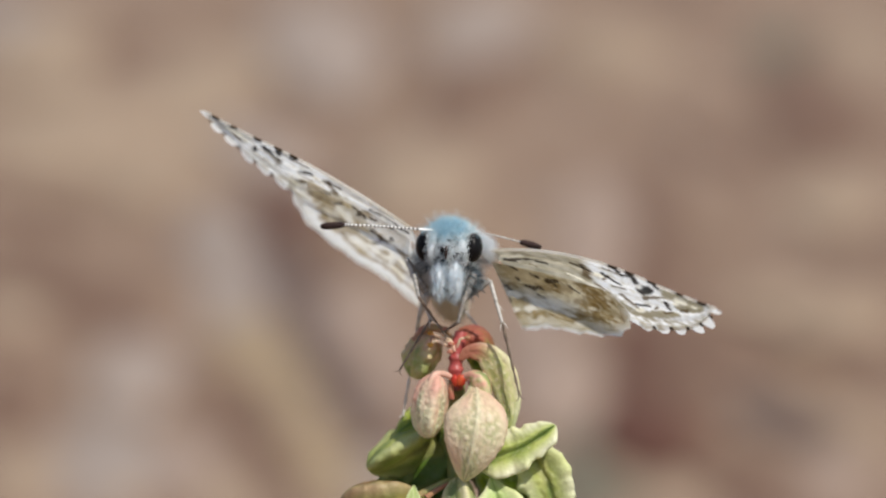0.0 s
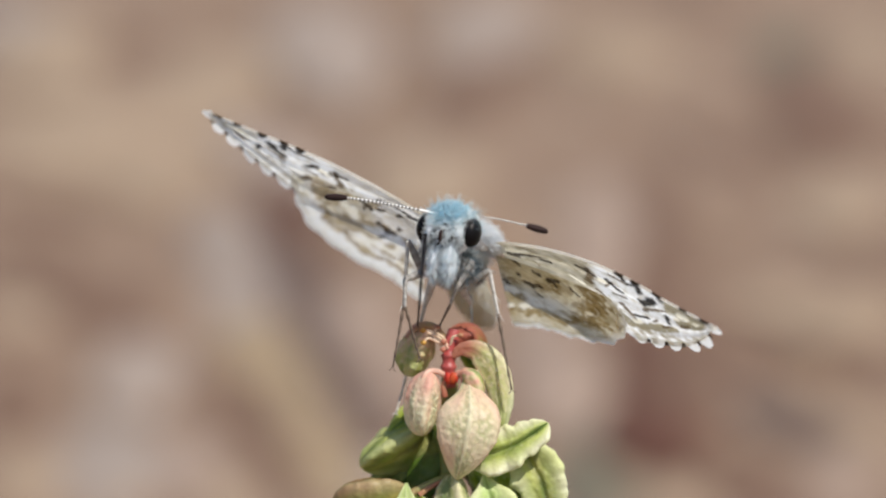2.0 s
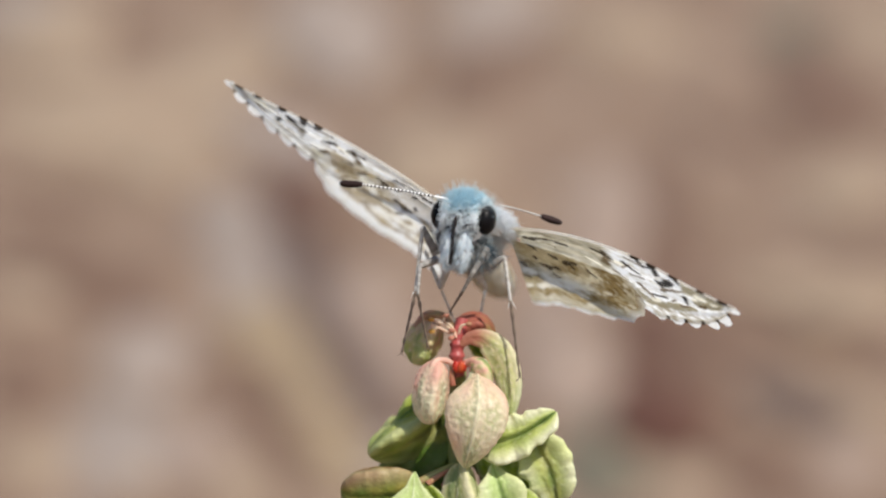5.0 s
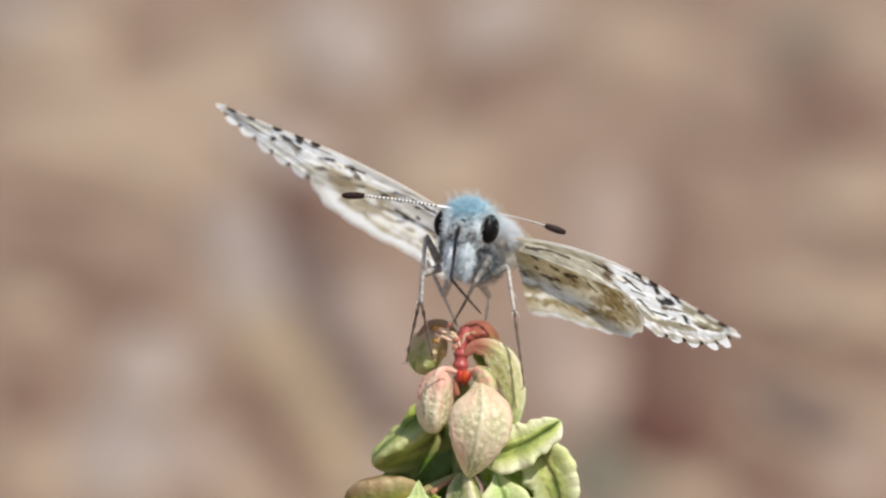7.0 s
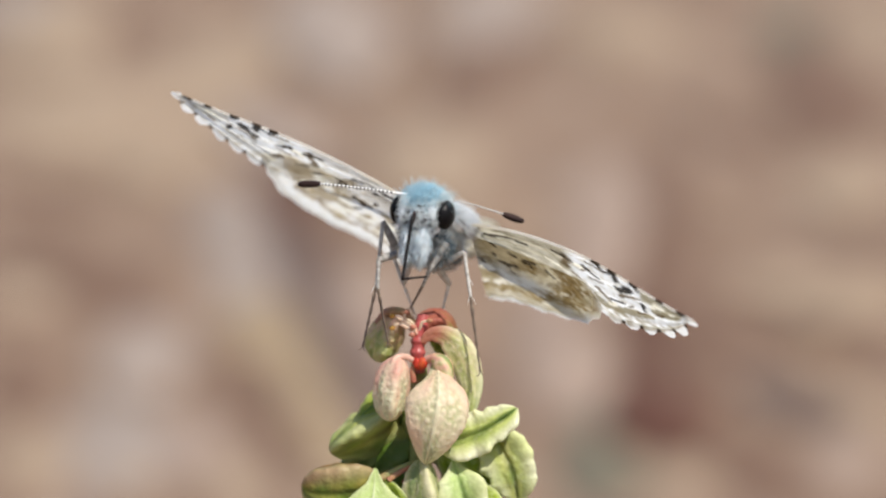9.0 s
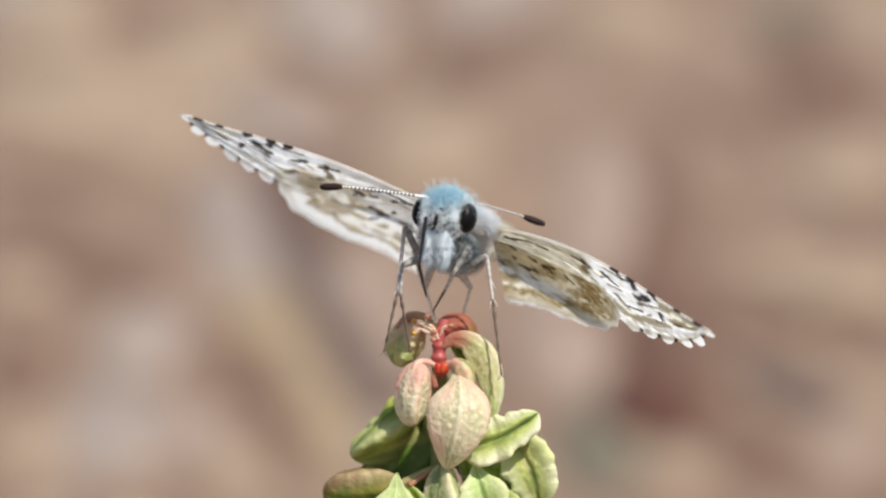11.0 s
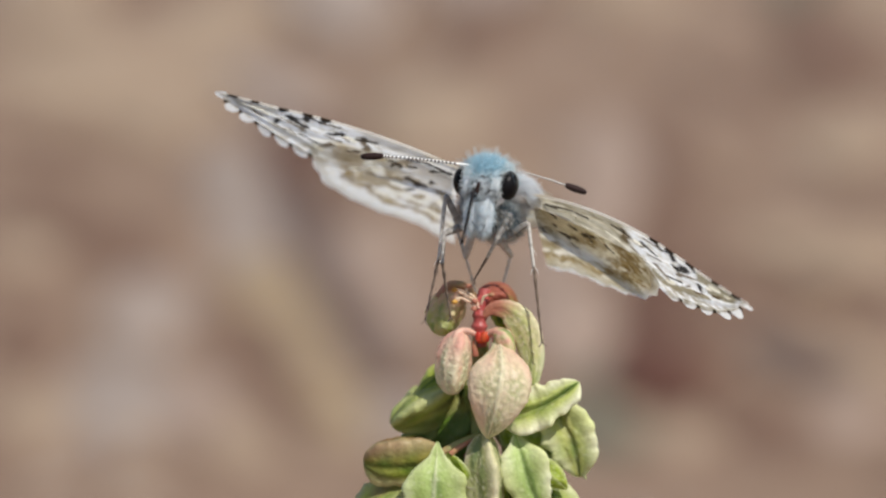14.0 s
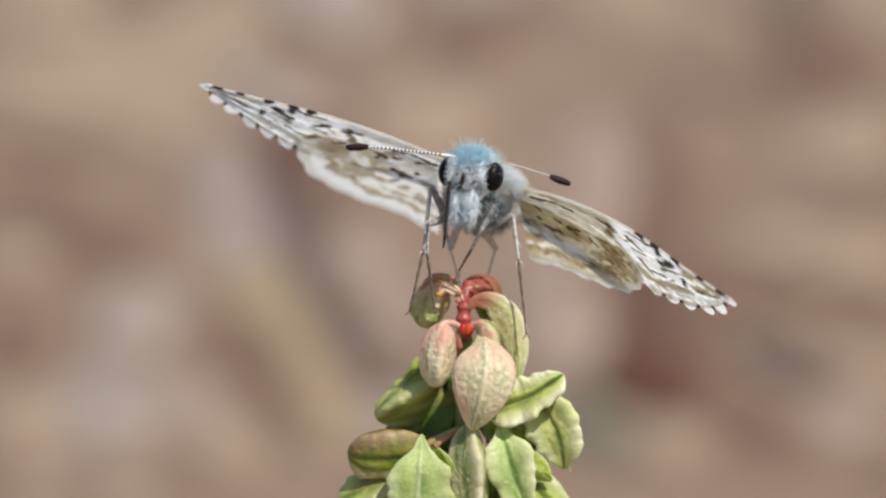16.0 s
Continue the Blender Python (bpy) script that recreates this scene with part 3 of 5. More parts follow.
def fore_point(a, b, camber=0.75, chord=(1.0, 1.0, 1.0, 1.0), lift=0.0, tuck=0.0):
    """The forewing: a from root to tip, b from the front edge to the hind and outer edge; tuck: how far its rear lies behind the hindwing."""
    front = Vector((16.0 * a, -2.8 * a - 0.9 * math.sin(math.pi * a ** 0.8), 0))
    corner = 0.58
    if a < corner:
        f = a / corner
        rear = Vector((0.6 + 9.2 * f, 3.0 + 1.5 * f + 0.35 * math.sin(math.pi * f), 0))
    else:
        f = (a - corner) / (1 - corner)
        rear = Vector((9.8 + 5.75 * f, 4.5 - 6.0 * f - 0.35 * f * f, 0)) + Vector((0.76, 0.64, 0)) * 0.8 * math.sin(math.pi * f ** 1.1)
    p = front + (rear - front) * b * float(np.interp(a, (0.28, 0.5, 0.75, 0.95), chord))
    p.z = camber * math.sin(math.pi * a ** 0.9) * (1 - 0.75 * b * a) + 0.05 * math.sin(b * 22) + (0.42 if camber > 0.5 else 0.20) * max(0.0, (a - 0.72) / 0.28) ** 1.6
    p.z += lift * b * min(1.0, a / 0.6) + tuck * b * max(0.0, 1 - (a / 0.64) ** 3)
    return p


def hind_point(a, b, reach_mm, droop=0.0):
    """The hindwing: a from the body edge round to the front edge, b from root to rim; reach_mm: from root to rim at even steps of a."""
    ang = radians(-4 + 88 * (1 - a))
    r = float(np.interp(a, np.linspace(0, 1, len(reach_mm)), reach_mm)) + 0.12 * math.cos(a * 2 * math.pi * 8) * b
    p = Vector((math.cos(ang) * r * b + 0.2, 0.8 + math.sin(ang) * r * b * 0.95, 0))
    p.z = 0.62 * math.sin(math.pi * min(1.0, max(p.x, 0) / 15)) - 0.3 - 0.02 * p.y + 0.02 * math.sin(a * 50) * b - droop * max(0.0, p.y - 0.8)
    return p


# pale: 1 lightens the left wing's scales, standing for more sunlight shining through
def fore_colour(a, b, pale=0.0):
    p = fore_point(a, b)
    x, y = p.x, p.y
    n1 = noise.noise(Vector((x * 0.9, y * 1.6, 1.3)))
    n2 = noise.noise(Vector((x * 2.2 + y, y * 2.6, 6.1)))
    wob = 0.65 * noise.noise(Vector((x * 2.4, y * 3.4, 0.2))) + 0.35 * noise.noise(Vector((x * 6, y * 7, 4.2)))
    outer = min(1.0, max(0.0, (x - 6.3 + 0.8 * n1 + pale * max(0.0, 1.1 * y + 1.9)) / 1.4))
    # inner half painted dull and dark in place of the body's shade
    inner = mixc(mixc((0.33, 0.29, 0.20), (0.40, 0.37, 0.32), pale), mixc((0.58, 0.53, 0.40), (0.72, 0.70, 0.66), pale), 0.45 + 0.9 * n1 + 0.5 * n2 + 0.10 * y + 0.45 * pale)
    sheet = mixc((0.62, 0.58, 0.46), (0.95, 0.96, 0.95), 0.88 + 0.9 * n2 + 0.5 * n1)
    col = mixc(inner, sheet, outer)
    col = mixc(col, (0.30, 0.25, 0.13), (0.85 - 0.45 * pale) * mark(x, y, FORE_OLIVE, 1.1 * wob))
    rim = min(1.0, max(0.0, (b - 0.62) / 0.16)) * min(1.0, max(0.0, (a - 0.54) / 0.08))
    col = mixc(col, (0.34, 0.29, 0.19), rim * min(0.9, max(0.0, 0.45 - 0.30 * pale + 1.2 * noise.noise(Vector((x * 1.9, y * 1.9, 9.0))))))
    vein = abs(((b + 0.05 * a) * 7) % 1 - 0.5)
    col = mixc(col, OLIVE, 0.10 * max(0.0, 1 - vein * 8) * outer)
    col = mixc(col, (0.88, 0.83, 0.68), 0.9 * max(0.0, noise.noise(Vector((x * 1.6 + 9, y * 2.2, 3.3))) - 0.12) * (1 - outer))
    col = mixc(col, (0.93, 0.89, 0.73), 0.95 * mark(x, y, FORE_CREAM, wob * 0.5))
    col = mixc(col, mixc(UMBER, OLIVE, 0.35), 0.9 * mark(x, y, FORE_UMBER, 1.2 * wob))
    col = mixc(col, mixc(BLACK, UMBER, 0.35), 0.92 * mark(x, y, FORE_ROOT, 1.2 * wob))
    col = mixc(col, BLACK, 0.96 * mark(x, y, FORE_OUTER, 0.9 * wob - 0.05))
    return col


# pale: lightens the left hindwing's colours too, as if more sun came through
def hind_colour(a, b, pale=0.0):
    ang = radians(-4 + 88 * (1 - a))
    x, y = 10 * b * math.cos(ang) + 0.2, 10 * b * math.sin(ang) * 0.95 + 0.8
    n1 = noise.noise(Vector((x * 0.8, y * 0.8, 5.3)))
    n2 = noise.noise(Vector((x * 2.1, y * 2.1, 2.7)))
    wob = 0.6 * noise.noise(Vector((x * 2.0, y * 2.0, 2.2))) + 0.3 * noise.noise(Vector((x * 5, y * 5, 7.2)))
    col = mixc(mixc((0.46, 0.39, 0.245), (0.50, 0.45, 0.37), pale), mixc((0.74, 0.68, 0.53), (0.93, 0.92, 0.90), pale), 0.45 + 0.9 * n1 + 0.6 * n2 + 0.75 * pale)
    # the pale middle band
    mid = 1.25 - abs(b - 0.60 - 0.05 * n1) / (0.11 + 0.07 * pale) + 1.3 * n2
    col = mixc(col, (0.90, 0.87, 0.76), min(0.95, max(0.0, mid)) * min(1.0, max(0.0, (a - 0.16) / 0.12)))
    col = mixc(col, OLIVE, (0.55 - 0.1 * pale) * mark(x, y, HIND_OLIVE, 1.3 * wob))
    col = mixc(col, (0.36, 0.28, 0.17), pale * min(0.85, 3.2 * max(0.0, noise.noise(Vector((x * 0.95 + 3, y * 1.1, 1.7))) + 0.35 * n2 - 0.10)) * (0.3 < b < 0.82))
    # the olive brown band before the rim
    wide = float(np.interp(a, (0.0, 0.3, 0.5, 0.66, 1.0), (0.055, 0.045, 0.055, 0.10, 0.105))) * (1 - 0.25 * pale)
    band = 1.15 - abs(b - 0.79 - 0.025 * n1) / wide + 1.8 * wob + 0.5 * n1
    col = mixc(col, mixc(OLIVE, (0.42, 0.31, 0.14), 0.5 + n2), min(0.90 - 0.12 * pale, max(0.0, 1.6 * band)))
    col = mixc(col, (0.92, 0.92, 0.88), min(1.0, max(0.0, (b - 0.95 + 0.04 * n2 + 0.10 * pale) / 0.04)))
    col = mixc(col, (0.93, 0.88, 0.74), 0.95 * mark(x, y, HIND_CREAM, 0.7 * wob))
    col = mixc(col, (0.93, 0.88, 0.74), 1.3 * max(0.0, noise.noise(Vector((x * 2.3 + 4, y * 2.3, 8.8))) - 0.2))
    col = mixc(col, OLIVE, 0.15 * max(0.0, 1 - abs((a * 8) % 1 - 0.5) * 12))
    col = mixc(col, mixc(BLACK, UMBER, 0.5), 0.92 * mark(x, y, HIND_DARK, 1.3 * wob))
    return col


def make_wing(butterfly, side, name, place, colour, rows, cols, label):
    verts, cl = [], []
    for i in range(rows):
        for j in range(cols):
            a, b = i / (rows - 1), j / (cols - 1)
            p = place(a, b)
            verts.append(Vector((side * p.x, p.y, p.z)) * MM)
            cl.append(colour(a, b))
    faces = grid_faces(rows, cols)
    wing = part(name, verts, faces, M_WING, butterfly, label, cl)
    wing.location = Vector((side * WING_ROOT.x, WING_ROOT.y, WING_ROOT.z)) * MM
    # veins as low ridges under the wing, and the stiff white front edge
    for v in range(6):
        if name == "forewing" and v > 3:
            continue
        if name == "forewing":
            pts = [place(0.04 + 0.94 * i / 14 * (1 - 0.045 * v), 0.04 + (0.12 + 0.14 * v) * (i / 14) ** 0.8) for i in range(15)]
        else:
            pts = [place(0.10 + 0.155 * v, 0.04 + 0.94 * i / 14) for i in range(15)]
        vv, ff = tube([Vector((side * p.x, p.y, p.z - 0.02)) * MM for p in pts], [0.009 * MM * (1.2 - i / 18) for i in range(15)], 5)
        part("vein", vv, ff, M_WING, wing, "", [(0.62, 0.56, 0.43)] * len(vv))
    if name == "forewing":
        steps = 120
        pts = [place(i / steps, 0.0) for i in range(steps + 1)]
        vv, ff = tube([Vector((side * p.x, p.y, p.z)) * MM for p in pts], [(0.105 - 0.03 * i / steps) * MM for i in range(steps + 1)], 7)
        cl = []
        for i in range(len(vv)):
            f = i // 7 / steps
            dark = f > 0.52 and min(abs(f - d) for d in (0.55, 0.625, 0.725, 0.845, 0.945)) < 0.020
            cl.append(UMBER if dark else mixc((0.95, 0.93, 0.88), SAND, max(0.0, 0.5 - 2.5 * f)))
        part("front_edge", vv, ff, M_WING, wing, "white front edge with dark checks", cl)
    return wing


def make_fringe(wing, side, place, tufts, span, fore, reach_mm):
    """Oval tufts of white scale hairs along the outer rim, with short dark scales between them."""
    rnd = random.Random(5)
    a0, a1 = span
    verts, faces, cl = [], [], []
    for k in range(tufts):
        mid = a0 + (a1 - a0) * (k + 0.5) / tufts
        out = (place(mid, 0.985) - place(mid, 0.90)).normalized()
        apex = fore and k == tufts - 1
        if apex:
            mid, out = 0.975, Vector((0.97, 0.02, 0)).normalized()
        elif fore and mid > 0.85:
            out = Vector((0.52, 0.80, 0)).normalized()
        rows, cols = 7, 15
        start = len(verts)
        inside = 0.90 if fore else 0.94
        for j in range(cols):
            f = -1 + 2 * j / (cols - 1)
            half = (0.46 if side < 0 else 0.42) if fore else 0.50
            edge = place(min(1.0, mid + (a1 - a0) * half * f / tufts), inside)
            if apex:
                edge = place(0.985, 0.32) + Vector((-0.10, 0.98, 0)) * 0.62 * f - out * 0.35
            tip = (0.95 if apex else reach_mm * rnd.uniform(0.97, 1.03)) * max(0.03, 1 - abs(f) ** 2.6) ** 0.6 + (0 if apex else 0.28)
            for i in range(rows):
                g = i / (rows - 1)
                centre = place(0.985, 0.32) if apex else place(mid, inside)
                q = edge.lerp(centre, (0.34 if fore else 0.15) * (1 - math.sin(math.pi * min(1.0, 0.15 + g * 0.6)))) + out * tip * g
                verts.append(Vector((side * q.x, q.y, q.z - 0.03 + rnd.uniform(-0.03, 0.03) * g)) * MM)
                cl.append(mixc(mixc((0.95, 0.95, 0.93), SAND, 0.15 * rnd.random()), SAND, 0.25 if g < 0.2 else 0.0))
        for j in range(cols - 1):
            for i in range(rows - 1):
                q = start + j * rows + i
                faces.append((q, q + rows, q + rows + 1, q + 1))
        for h in range(0 if apex else 7 if fore else 0):
            f = rnd.uniform(0.42, 0.58)
            a = min(0.995, mid + (a1 - a0) * f / tufts)
            edge = place(a, 0.93)
            across = Vector((-out.y, out.x, 0))
            q0 = len(verts)
            for g, w in ((0, 0.06), (0.6, 0.06), (1.0, 0.02)):
                for sgn in (-1, 1):
                    q = edge + out * g * 0.42 + across * w * sgn
                    verts.append(Vector((side * q.x, q.y, q.z - 0.05)) * MM)
                    cl.append(mixc(UMBER, (0.30, 0.24, 0.16), 0.8 * rnd.random()))
            faces += [(q0, q0 + 1, q0 + 3, q0 + 2), (q0 + 2, q0 + 3, q0 + 5, q0 + 4)]
    return part("fringe", verts, faces, M_FRINGE, wing, "white scale fringe with dark checks", cl)


def ring_rod(parent, name, keys, radii, steps, mat, colour, label=""):
    pts = [p * MM for p in curve_points(keys, steps)]
    rr = [np.interp(i / steps, np.linspace(0, 1, len(radii)), radii) * MM for i in range(steps + 1)]
    verts, faces = tube(pts, rr, 8)
    cl = [colour(i // 8 / steps) for i in range(len(verts))]
    return part(name, verts, faces, mat, parent, label, cl)


def leg_colour(f):
    n = noise.noise(Vector((f * 17, 3.1, 0)))
    return mixc((0.42, 0.40, 0.37), (0.07, 0.055, 0.045), 0.35 + 0.8 * n)


def pale_leg(f):
    return mixc((0.60, 0.58, 0.54), (0.30, 0.27, 0.24), 0.4 + noise.noise(Vector((f * 9, 5.1, 0))))


def tarsus_colour(f):
    return mixc((0.075, 0.05, 0.04), (0.20, 0.15, 0.11), 0.6 + noise.noise(Vector((f * 21, 1.1, 0))))


def make_segment(parent, name, length, r0, r1, colour, knobs=0, label="", claws=False, spurs=False):
    """A straight leg piece hanging down from its joint."""
    steps = 24
    pts = [Vector((0, 0, -length * i / steps)) * MM for i in range(steps + 1)]
    radii = []
    for i in range(steps + 1):
        f = i / steps
        r = r0 + (r1 - r0) * f
        if knobs:
            r *= 1 + 0.25 * math.cos(2 * math.pi * knobs * f)
        radii.append(r * MM)
    verts, faces = tube(pts, radii, 8)
    cl = [colour(i // 8 / steps) for i in range(len(verts))]
    for f, s in ((0.55, 1), (0.97, -1), (0.97, 1)) if spurs else ():
        thorn = [Vector((0, 0, -length * f)) * MM, Vector((0.16 * s, -0.08, -length * f - 0.3)) * MM, Vector((0.27 * s, -0.1, -length * f - 0.62)) * MM]
        v, g = tube(thorn, [0.045 * MM, 0.03 * MM, 0.01 * MM], 5)
        start = len(verts)
        verts += v
        faces += [tuple(start + i for i in face) for face in g]
        cl += [(0.62, 0.60, 0.56)] * len(v)
    for s in (-1, 1) if claws else ():
        tip = [Vector((0, 0, -length)) * MM, Vector((0.12 * s, -0.1, -length - 0.22)) * MM, Vector((0.3 * s, -0.12, -length - 0.3)) * MM]
        v, f = tube(tip, [0.05 * MM, 0.03 * MM, 0.012 * MM], 5)
        start = len(verts)
        verts += v
        faces += [tuple(start + i for i in face) for face in f]
        cl += [colour(1.0)] * len(v)
    return part(name, verts, faces, M_LEG, parent, label, cl)


def aim_down(start, end):
    """The pose of a piece that hangs from start and points to end."""
    q = Vector((0, 0, -1)).rotation_difference((end - start).normalized())
    return Matrix.Translation(start) @ q.to_matrix().to_4x4()


def body_pose(x, z, pitch, roll, yaw, y=0.0):
    return Matrix.Translation((x * MM, y * MM, z * MM)) @ pose(0, 0, 0, 0, 0, -yaw) @ pose(0, 0, 0, -pitch) @ pose(0, 0, 0, 0, roll)


REST = body_pose(2.2, -0.2, 22.7, 21.0, 8.1)


def on_body(dx, dz, y):
    """A body place, in mm, from an offset from the eye in the view axes while the insect rests, at depth y."""
    e = REST @ (EYE_ON_BODY * MM)
    return (REST.inverted() @ Vector((e.x + dx * MM, y * MM, e.z + dz * MM))) / MM


def fur_ball(hairs, centre, radii, count, rnd, keep, flow, blend, length, width, colour):
    """Hairs on an ellipsoid; keep says where, flow is the way that they lie."""
    made = 0
    while made < count:
        d = Vector((rnd.gauss(0, 1), rnd.gauss(0, 1), rnd.gauss(0, 1))).normalized()
        if not keep(d):
            made += 0.2
            continue
        made += 1
        p = Vector(centre) + Vector((d.x * radii[0], d.y * radii[1], d.z * radii[2]))
        jit = Vector((rnd.gauss(0, 0.25), rnd.gauss(0, 0.25), rnd.gauss(0, 0.25)))
        way = d * (1 - blend) + Vector(flow) * blend + jit
        hairs.add(p * MM, way, rnd.uniform(0.6, 1.15) * length * MM, width * MM, colour(d, rnd))


ANTENNA_ROOT = {-1: Vector((-0.75, -0.55, 1.15)), 1: Vector((0.75, -0.55, 1.15))}
CLUB_POINT = {-1: Vector((-6.4, -1.9, 0.85)), 1: Vector((5.85, 4.25, 0.47))}
ANTENNA_STRETCH = {-1: 1.12, 1: 1.0}
antennae = {-1: [], 1: []}
tails = []


def make_head(butterfly):
    verts, faces = ball((0, 0, 0), (1.45 * MM, 1.15 * MM, 1.45 * MM))
    head = part("head", verts, faces, M_SKIN, butterfly, "bluish white furry head")
    for side in (-1, 1):
        c = Vector((1.47 if side > 0 else -1.50, EYE_ON_HEAD.y + 0.35, EYE_ON_HEAD.z)) * MM
        verts, faces = ball(c, (0.61 * MM, 0.83 * MM, 0.93 * MM), 24, 32)
        part("eye", verts, faces, M_EYE, head, "glossy black compound eye")
        # feelers: banded shaft, dark club
        root = ANTENNA_ROOT[side]
        if side < 0:
            keys = [root, (-2.4, -1.05, 1.12), (-4.1, -1.5, 1.06), (-5.75, -1.9, 0.95)]
            club = [(-5.7, -1.9, 0.96), (-6.2, -1.9, 0.88), (-6.75, -1.9, 0.80), (-7.05, -1.88, 0.76)]
        else:
            keys = [root, (2.3, 1.6, 1.15), (3.4, 2.9, 1.0), (4.55, 3.9, 0.78)]
            club = [(4.5, 3.86, 0.79), (4.95, 4.0, 0.68), (5.45, 4.15, 0.56), (5.85, 4.25, 0.47)]
        keys = [(Vector(k) - root) * ANTENNA_STRETCH[side] for k in keys]
        club = [(Vector(k) - root) * ANTENNA_STRETCH[side] for k in club]
        shaft = ring_rod(head, "antenna", keys, [0.09, 0.072, 0.068, 0.08] if side < 0 else [0.055, 0.048, 0.045, 0.05], 100, M_BANDED,
                 lambda f: mixc((0.90, 0.89, 0.86), (0.05, 0.04, 0.035), 1.0 if f > 0.2 and (f * 25) % 1 > 0.45 else 0.0), "banded black and white antenna")
        pts = [p * MM for p in curve_points(club, 16)]
        rr = [0.23 * math.sin(math.pi * (0.12 + 0.80 * i / 16)) ** 0.6 * MM for i in range(17)]
        verts, faces = tube(pts, rr, 12)
        knob = part("antenna_club", verts, faces, M_DARK, head, "dark brown antenna club")
        shaft.location = knob.location = root * MM
        antennae[side] += [shaft, knob]
    rnd = random.Random(11)
    BLUE, PALE, GREY = (0.46, 0.73, 0.84), (0.82, 0.91, 0.95), (0.06, 0.07, 0.08)
    crown = Hairs()
    fur_ball(crown, (0, 0.1, 0.15), (1.40, 1.10, 1.38), 3800, rnd, lambda d: d.z > 0.15 and abs(d.x) < 0.95, (0, 0.1, 0.5), 0.3, 0.72, 0.02,
             lambda d, r: mixc(mixc(BLUE, PALE, r.random() * 0.75), WHITE, 0.6 * (abs(d.x) > 0.62) + 0.3 * (d.z < 0.45)))
    fur_ball(crown, (0, 0.25, 0.2), (1.45, 1.10, 1.40), 620, rnd, lambda d: d.z > 0.1 and d.y > -0.6, (0, 0.3, 0.4), 0.2, 1.2, 0.014,
             lambda d, r: mixc(BLUE, WHITE, 0.3 + 0.7 * r.random()))
    crown.make("crown_fur", M_FUR, head, "pale blue tuft of hair")
    verts, faces = ball(Vector((-0.05, -1.52, -0.25)) * MM, (0.11 * MM, 0.22 * MM, 0.40 * MM), 10, 14, 0.2, 3)
    part("mouth", verts, faces, M_DARK, head, "dark mouth slit")
    face = Hairs()
    fur_ball(face, (0, -0.2, -0.1), (1.22, 1.12, 1.28), 1500, rnd, lambda d: d.y < -0.05 and d.z < 0.55 and abs(d.x) < 0.95, (0, -0.3, -0.6), 0.72, 0.30, 0.028,
             lambda d, r: GREY if noise.noise(d * 6.5) + 0.25 * r.random() > 0.44 else mixc(PALE, (0.95, 0.96, 0.96), 0.3 + 0.7 * r.random()))
    for cx, count in ((0.78, 480), (-0.92, 480)):
        fur_ball(face, (cx, -0.62, 0.12), (0.42, 0.55, 0.88), count, rnd, lambda d: d.y < 0.35, (0.1 * cx, -0.35, -0.25), 0.35, 0.36, 0.021,
                 lambda d, r: GREY if noise.noise(d * 5.5) + 0.25 * r.random() > 0.58 else mixc(PALE, (0.95, 0.96, 0.96), 0.3 + 0.7 * r.random()))
    face.make("face_fur", M_FUR, head, "white hair speckled with grey")
    for cx in (0.78, -0.92):
        verts, faces = ball(Vector((cx, -0.62, 0.12)) * MM, (0.40 * MM, 0.52 * MM, 0.85 * MM), 14, 18, 0.05, 6)
        part("cheek", verts, faces, M_SKIN, head)
    palps = Hairs()
    for side in (-1, 1):
        c = (side * 0.45, -0.70, -1.70)
        verts, faces = ball(Vector(c) * MM, (0.42 * MM, 0.45 * MM, 1.25 * MM), 14, 18)
        part("palp", verts, faces, M_SKIN, head)
        fur_ball(palps, c, (0.45, 0.5, 1.3), 750, rnd, lambda d: True, (-side * 0.25, -0.2, -1.0), 0.7, 0.62, 0.02,
                 lambda d, r: mixc((0.78, 0.89, 0.95), (0.98, 0.98, 0.98), r.random()) if noise.noise(d * 5.5) < 0.50 else (0.20, 0.25, 0.29))
    palps.make("palp_fur", M_FUR, head, "long bluish white hair")
    return head


